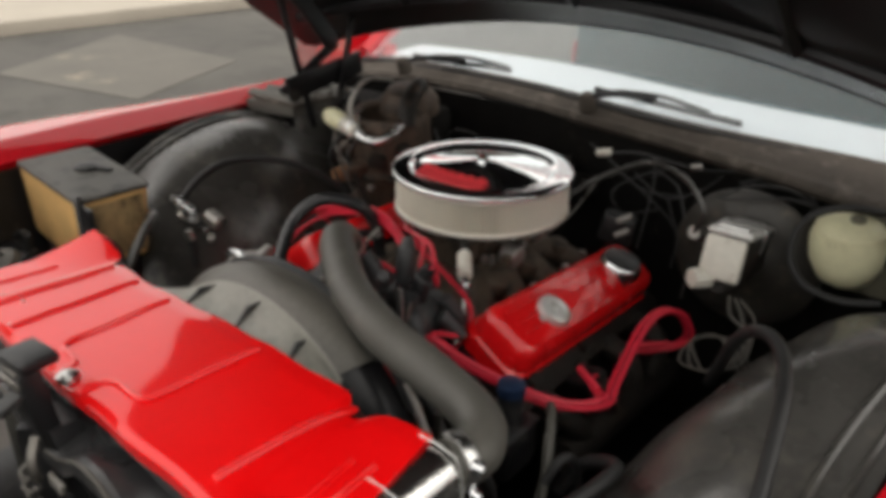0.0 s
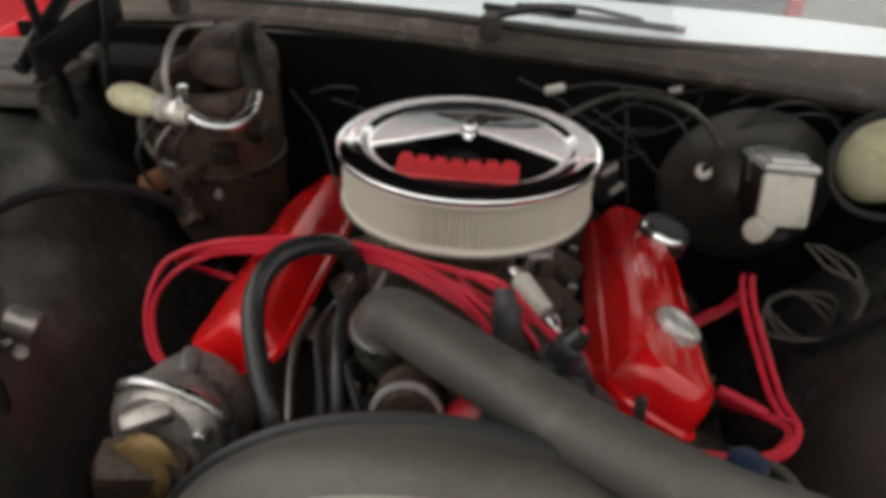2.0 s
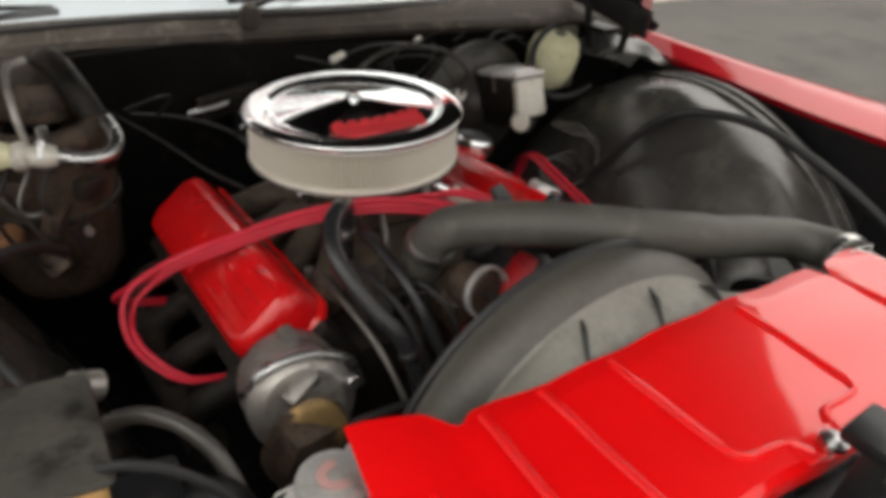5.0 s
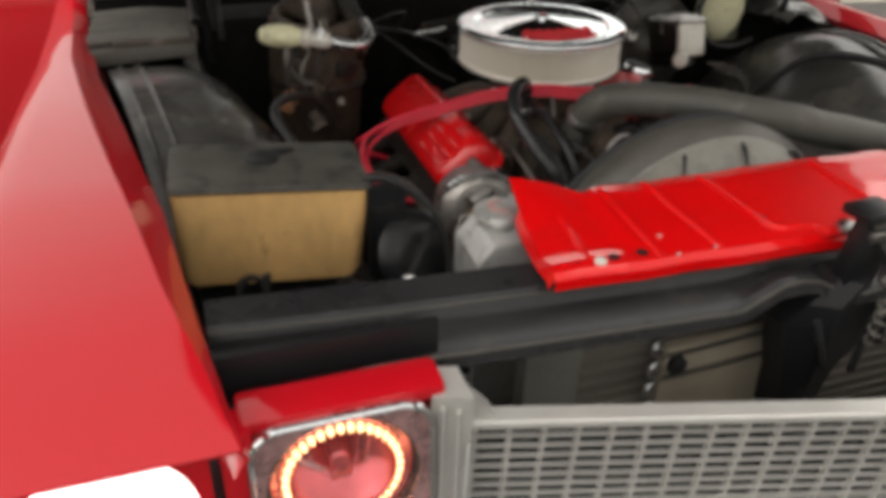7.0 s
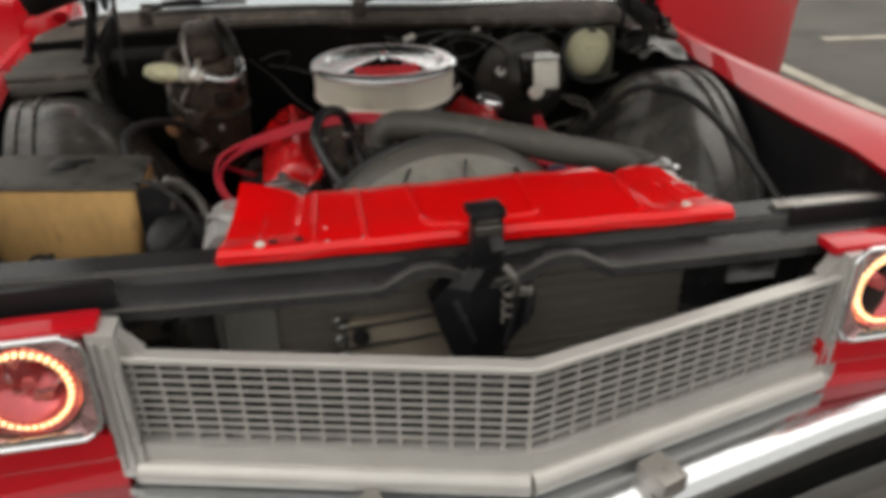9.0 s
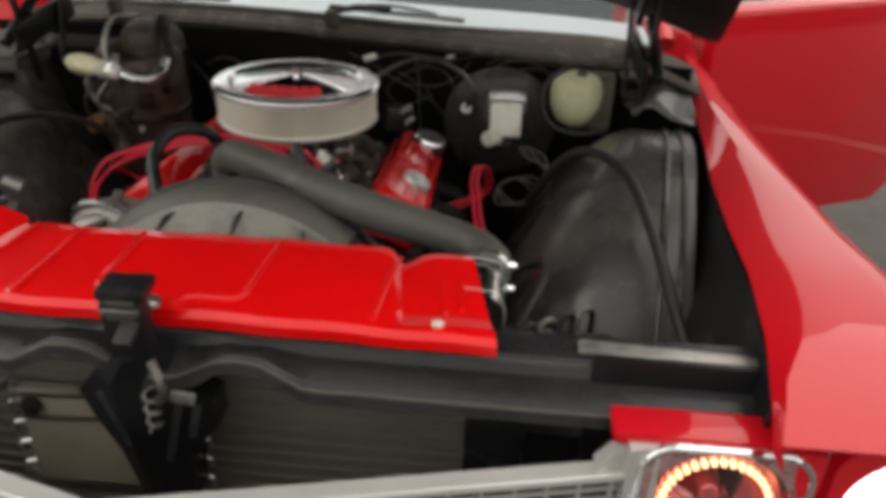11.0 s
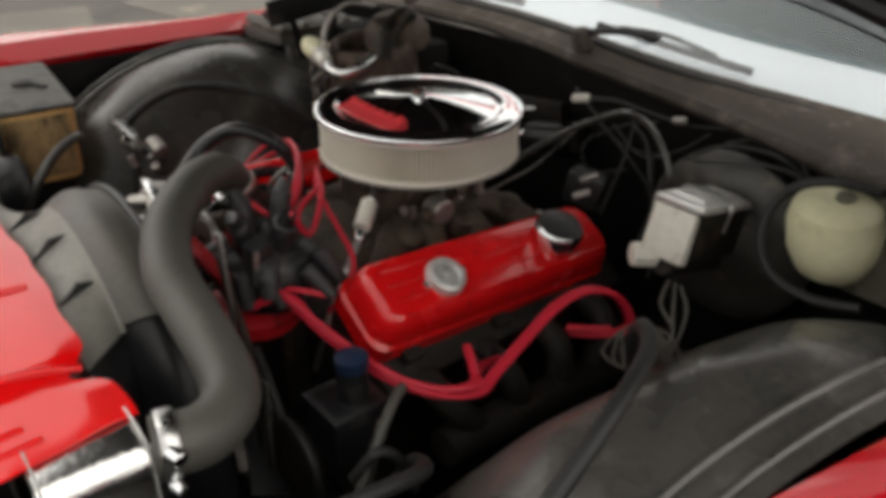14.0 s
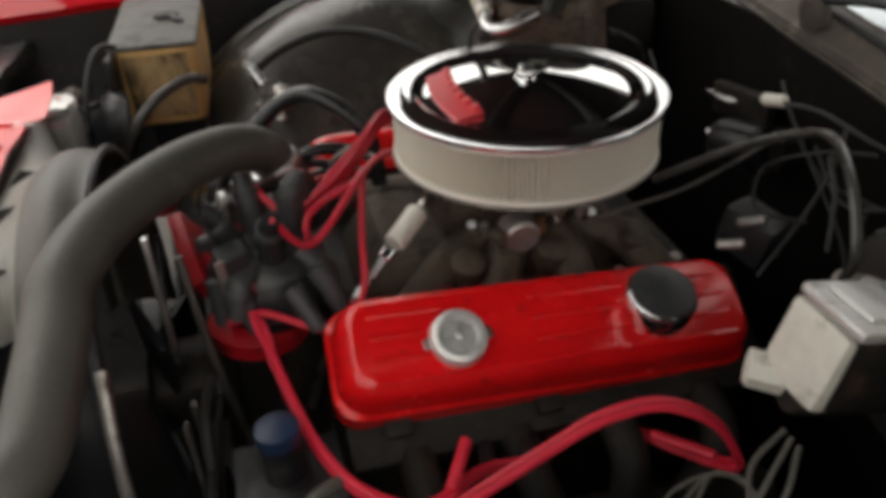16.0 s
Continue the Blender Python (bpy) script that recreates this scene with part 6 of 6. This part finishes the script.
# hood hinges: black bars behind the wheel housings
for side in (-1, 1):
    x = C + (0.738 if side > 0 else -0.70)
    hg = part("hood_hinge", box((0.014, 0.26, 0.06), (x - side * 0.015, 0.20, 0.93), (8, 0, 0), 0.004), BLACK_PAINT, car, "black sheet-metal hood hinge")
    part("hinge_arm", box((0.010, 0.018, 0.36), (x, 0.12, 0.97), (14, 0, 0), 0.004), BLACK_PAINT, hg)
    part("hinge_arm", box((0.010, 0.018, 0.30), (x - side * 0.03, 0.26, 0.97), (-16, 0, 0), 0.004), BLACK_PAINT, hg)
    part("hinge_spring", rod((x + side * 0.018, 0.08, 0.90), (x + side * 0.018, 0.27, 1.0), 0.013, 14), BLACK_PAINT, hg)
    part("hinge_link", box((0.014, 0.22, 0.05), (x - side * 0.02, 0.16, 1.09), (-50, 0, 0), 0.004), BLACK_PAINT, hg)
    if side < 0:
        part("hinge_mount", box((0.16, 0.17, 0.012), (C + side * 0.80, 0.20, 0.855), (0, 0, 0), 0.003), DARK_GREY_PAINT, hg)
    else:
        part("hinge_mount", box((0.05, 0.10, 0.012), (C + side * 0.72, 0.22, 0.875), (0, 0, 0), 0.003), BLACK_PAINT, hg)

# wiring and hoses along the firewall
loom = thing("wiring_loom", (0.2, 0.30, 0.80), "black wiring and vacuum hoses along the firewall", "wiring")
def lead(points, r, mat=BLACK_RUBBER):
    part("lead", tube(points, r * 0.72, 8, 7), mat, loom)
lead([(0.36, 0.21, 0.775), (0.375, 0.20, 0.82), (0.33, 0.22, 0.865), (0.25, 0.26, 0.875), (0.18, 0.28, 0.85), (0.10, 0.25, 0.80), (0.06, 0.16, 0.75)], 0.0080, DUSTY_BLACK)
lead([(0.13, 0.285, 0.868), (0.19, 0.29, 0.878), (0.27, 0.30, 0.87), (0.32, 0.33, 0.86), (0.42, 0.35, 0.875)], 0.0038)
lead([(0.22, 0.30, 0.875), (0.235, 0.28, 0.83), (0.24, 0.25, 0.77), (0.25, 0.20, 0.71)], 0.0036)
lead([(0.18, 0.30, 0.83), (0.26, 0.28, 0.80), (0.33, 0.28, 0.83), (0.36, 0.32, 0.86)], 0.0032)
lead([(0.14, 0.31, 0.82), (0.22, 0.29, 0.79), (0.30, 0.27, 0.74), (0.32, 0.22, 0.68)], 0.0032)
lead([(-0.33, 0.25, 0.84), (-0.27, 0.20, 0.80), (-0.22, 0.10, 0.77), (-0.18, 0.02, 0.76)], 0.0032)
lead([(0.40, 0.22, 0.85), (0.50, 0.24, 0.87), (0.56, 0.26, 0.86)], 0.0038)
part("connector", rod((0.098, 0.28, 0.862), (0.128, 0.287, 0.869), 0.0075, 10), WHITE_CAST, loom, "white wire connector")
for p, q in (((0.20, 0.20, 0.755), (0.225, 0.215, 0.77)), ((0.215, 0.165, 0.74), (0.235, 0.185, 0.75)), ((0.30, 0.30, 0.87), (0.32, 0.305, 0.874))):
    part("terminal", rod(p, q, 0.006, 10), CAST_ALU, loom)
part("sender_block", box((0.07, 0.05, 0.06), (0.19, 0.23, 0.73), (0, 10, 20), 0.01), BLACK_PLASTIC, loom)

motor = thing("wiper_motor", (-0.03, 0.36, 0.73), "black wiper motor with bright end screws on the firewall", "motor")
part("motor_can", lathe([(0.026, 0), (0.034, 0.004), (0.036, 0.012), (0.036, 0.085), (0.030, 0.092)], (-0.072, 0.352, 0.722), (0.95, 0.12, 0.18), 28), BLACK_PAINT, motor)
for dy, dz in ((-0.018, 0.012), (-0.010, -0.014)):
    part("end_screw", rod((-0.080, 0.352 + dy, 0.722 + dz), (-0.070, 0.352 + dy, 0.722 + dz), 0.0075, 10), CHROME, motor, "bright end screw")
part("motor_bracket", box((0.13, 0.02, 0.05), (-0.08, 0.385, 0.772), (0, -6, 4), 0.008), GREASE, motor)
part("motor_pipe", tube([(-0.165, 0.378, 0.764), (-0.14, 0.374, 0.768), (-0.11, 0.374, 0.770), (-0.085, 0.38, 0.776)], 0.006, 10, 5), ALUMINIUM, motor, "short bright pipe")
part("motor_foot", box((0.06, 0.05, 0.05), (0.01, 0.395, 0.735), (0, 0, 6), 0.01), GREASE, motor)

# small black gear under the left hose: washer pump and horn
pump = thing("vacuum_pump", (0.53, -0.70, 0.68), "grey metal pump bits behind the radiator support", "pump")
part("pump_body", lathe([(0.03, 0), (0.042, 0.008), (0.042, 0.05), (0.03, 0.06)], (0.55, -0.70, 0.64), (0.2, 0.2, 1), 24), CAST_ALU, pump)
part("pump_body", lathe([(0.02, 0), (0.03, 0.006), (0.03, 0.04), (0.02, 0.05)], (0.62, -0.72, 0.66), (-0.1, 0.4, 1), 20), GREASE, pump)
part("pump_arm", box((0.12, 0.02, 0.02), (0.57, -0.67, 0.71), (0, 12, 30), 0.004), GREASE, pump)
part("pump_base", box((0.20, 0.12, 0.26), (0.58, -0.74, 0.52), bevel=0.02), BLACK_PAINT, pump)
for k in range(4):
    part("pump_pipe", tube([(0.48 + 0.03 * k, -0.66, 0.62), (0.47 + 0.02 * k, -0.60, 0.67), (0.50, -0.52 + 0.02 * k, 0.64), (0.52, -0.42, 0.58)], 0.006, 8, 6), BLACK_RUBBER, pump)
horn = thing("horn", (-0.47, -0.70, 0.70), "black round horn with a bright bracket", "horn")
part("horn_disc", lathe([(0.02, 0), (0.060, 0.004), (0.064, 0.012), (0.056, 0.022), (0.03, 0.03)], (-0.455, -0.57, 0.72), (0.35, -0.75, 0.45), 32), BLACK_PAINT, horn)
part("horn_bracket", rod((-0.487, -0.660, 0.739), (-0.480, -0.668, 0.742), 0.009, 10), CHROME, horn, "bright horn bolt")
part("horn_arm", rod((-0.482, -0.655, 0.742), (-0.425, -0.585, 0.775), 0.006, 8), BLACK_PAINT, horn)
part("horn_panel", box((0.055, 0.012, 0.150), (-0.488, -0.560, 0.758), (0, 0, -6), 0.005), BLACK_PAINT, horn)
part("horn_cable", tube([(-0.520, -0.55, 0.838), (-0.495, -0.57, 0.848), (-0.462, -0.585, 0.834), (-0.425, -0.60, 0.790), (-0.41, -0.61, 0.72), (-0.43, -0.64, 0.66)], 0.005, 8, 7), BLACK_RUBBER, horn)
part("horn_cable", tube([(-0.53, -0.42, 0.76), (-0.47, -0.44, 0.785), (-0.425, -0.49, 0.775), (-0.405, -0.54, 0.73), (-0.41, -0.58, 0.66)], 0.009, 10, 7), DUSTY_BLACK, horn)
part("horn_stay", box((0.02, 0.14, 0.02), (-0.46, -0.74, 0.70), bevel=0.003), BLACK_PAINT, horn)

# black clutter low in front of the tan box
relay = thing("relay_bracket", (-0.66, -0.62, 0.70), "black relays and clamp in front of the tan box", "bracket")
part("relay", box((0.10, 0.05, 0.07), (-0.70, -0.615, 0.672), (6, 0, 8), 0.012), BLACK_PAINT, relay)
part("relay", box((0.13, 0.06, 0.06), (-0.59, -0.63, 0.655), (0, 6, -6), 0.014), BLACK_PLASTIC, relay)
part("clamp_post", rod((-0.668, -0.605, 0.69), (-0.664, -0.600, 0.742), 0.006, 8), BLACK_RUBBER, relay)
part("clamp_ring", lathe([(0.014, -0.006), (0.020, -0.006), (0.020, 0.006), (0.014, 0.006)], (-0.685, -0.605, 0.725), (0.1, -1, 0.2), 20, close=False), BLACK_RUBBER, relay)
part("dusty_cap", lathe([(0.030, 0), (0.034, 0.006), (0.030, 0.018), (0.014, 0.024), (0.012, 0.016), (0.001, 0.014)], (-0.612, -0.672, 0.715), (0.1, -0.5, 0.9), 24), DUSTY_DUCT, relay, "dust-grey ribbed cap")
part("relay_shelf", box((0.30, 0.16, 0.02), (-0.62, -0.66, 0.625), bevel=0.004), BLACK_PAINT, relay)
# more gear on the left of the radiator
rp = random.Random(9)
for k in range(12):
    x, y, z = 0.47 + 0.13 * rp.random(), -0.69 + 0.10 * rp.random(), 0.655 + 0.04 * rp.random()
    w = 0.022 + 0.022 * rp.random()
    part("pump_lump", box((w * 1.5, w, w * 0.9), (x, y, z), (rp.uniform(-40, 40), rp.uniform(-40, 40), rp.uniform(0, 180)), w * 0.25), (GREASE, RUSTY, CAST_ALU, DUSTY_BLACK)[k % 4], pump)
for k in range(4):
    x, y = 0.48 + 0.03 * k, -0.66 + 0.02 * k
    part("pump_pipe", tube([(x, y, 0.66), (x + 0.01, y + 0.02, 0.705), (x + 0.03, y + 0.035, 0.70), (x + 0.035, y + 0.05, 0.65)], 0.0055, 8, 6), (BLACK_RUBBER, DARK_STEEL)[k % 2], pump)
# clutter along the firewall: leads, terminals and clips
lead([(-0.28, 0.33, 0.80), (-0.20, 0.30, 0.79), (-0.13, 0.27, 0.765), (-0.10, 0.22, 0.74)], 0.004)
lead([(-0.30, 0.27, 0.83), (-0.25, 0.24, 0.855), (-0.22, 0.27, 0.84), (-0.24, 0.30, 0.80)], 0.0035)
lead([(0.27, 0.30, 0.86), (0.22, 0.27, 0.845), (0.16, 0.25, 0.80), (0.20, 0.22, 0.77), (0.27, 0.23, 0.79)], 0.003)
lead([(0.40, 0.30, 0.86), (0.46, 0.31, 0.88), (0.53, 0.29, 0.87), (0.57, 0.25, 0.84)], 0.004)
for pts, r in (([(0.22, 0.31, 0.83), (0.26, 0.25, 0.86), (0.31, 0.22, 0.85), (0.34, 0.20, 0.80)], 0.0035), ([(0.40, 0.19, 0.86), (0.44, 0.22, 0.885), (0.50, 0.25, 0.885), (0.55, 0.27, 0.86)], 0.004),
               ([(0.25, 0.33, 0.78), (0.29, 0.29, 0.74), (0.34, 0.26, 0.70), (0.35, 0.22, 0.62)], 0.004), ([(0.05, 0.34, 0.86), (0.12, 0.31, 0.84), (0.20, 0.30, 0.80), (0.29, 0.31, 0.80)], 0.003)):
    lead(pts, r)
# chained fittings and leads on the right wheel housing
for k in range(8):
    a = k / 7
    p = Vector((-0.555 + 0.05 * a, -0.345 + 0.05 * a, 0.765 - 0.085 * a))
    part("fitting", rod(p, p + Vector((0.010 * math.sin(7 * k), 0.006, 0.010 * math.cos(5 * k))), 0.0065 + 0.003 * (k % 2), 8), (STEEL, CAST_ALU, BLACK_RUBBER)[k % 3], fit_)
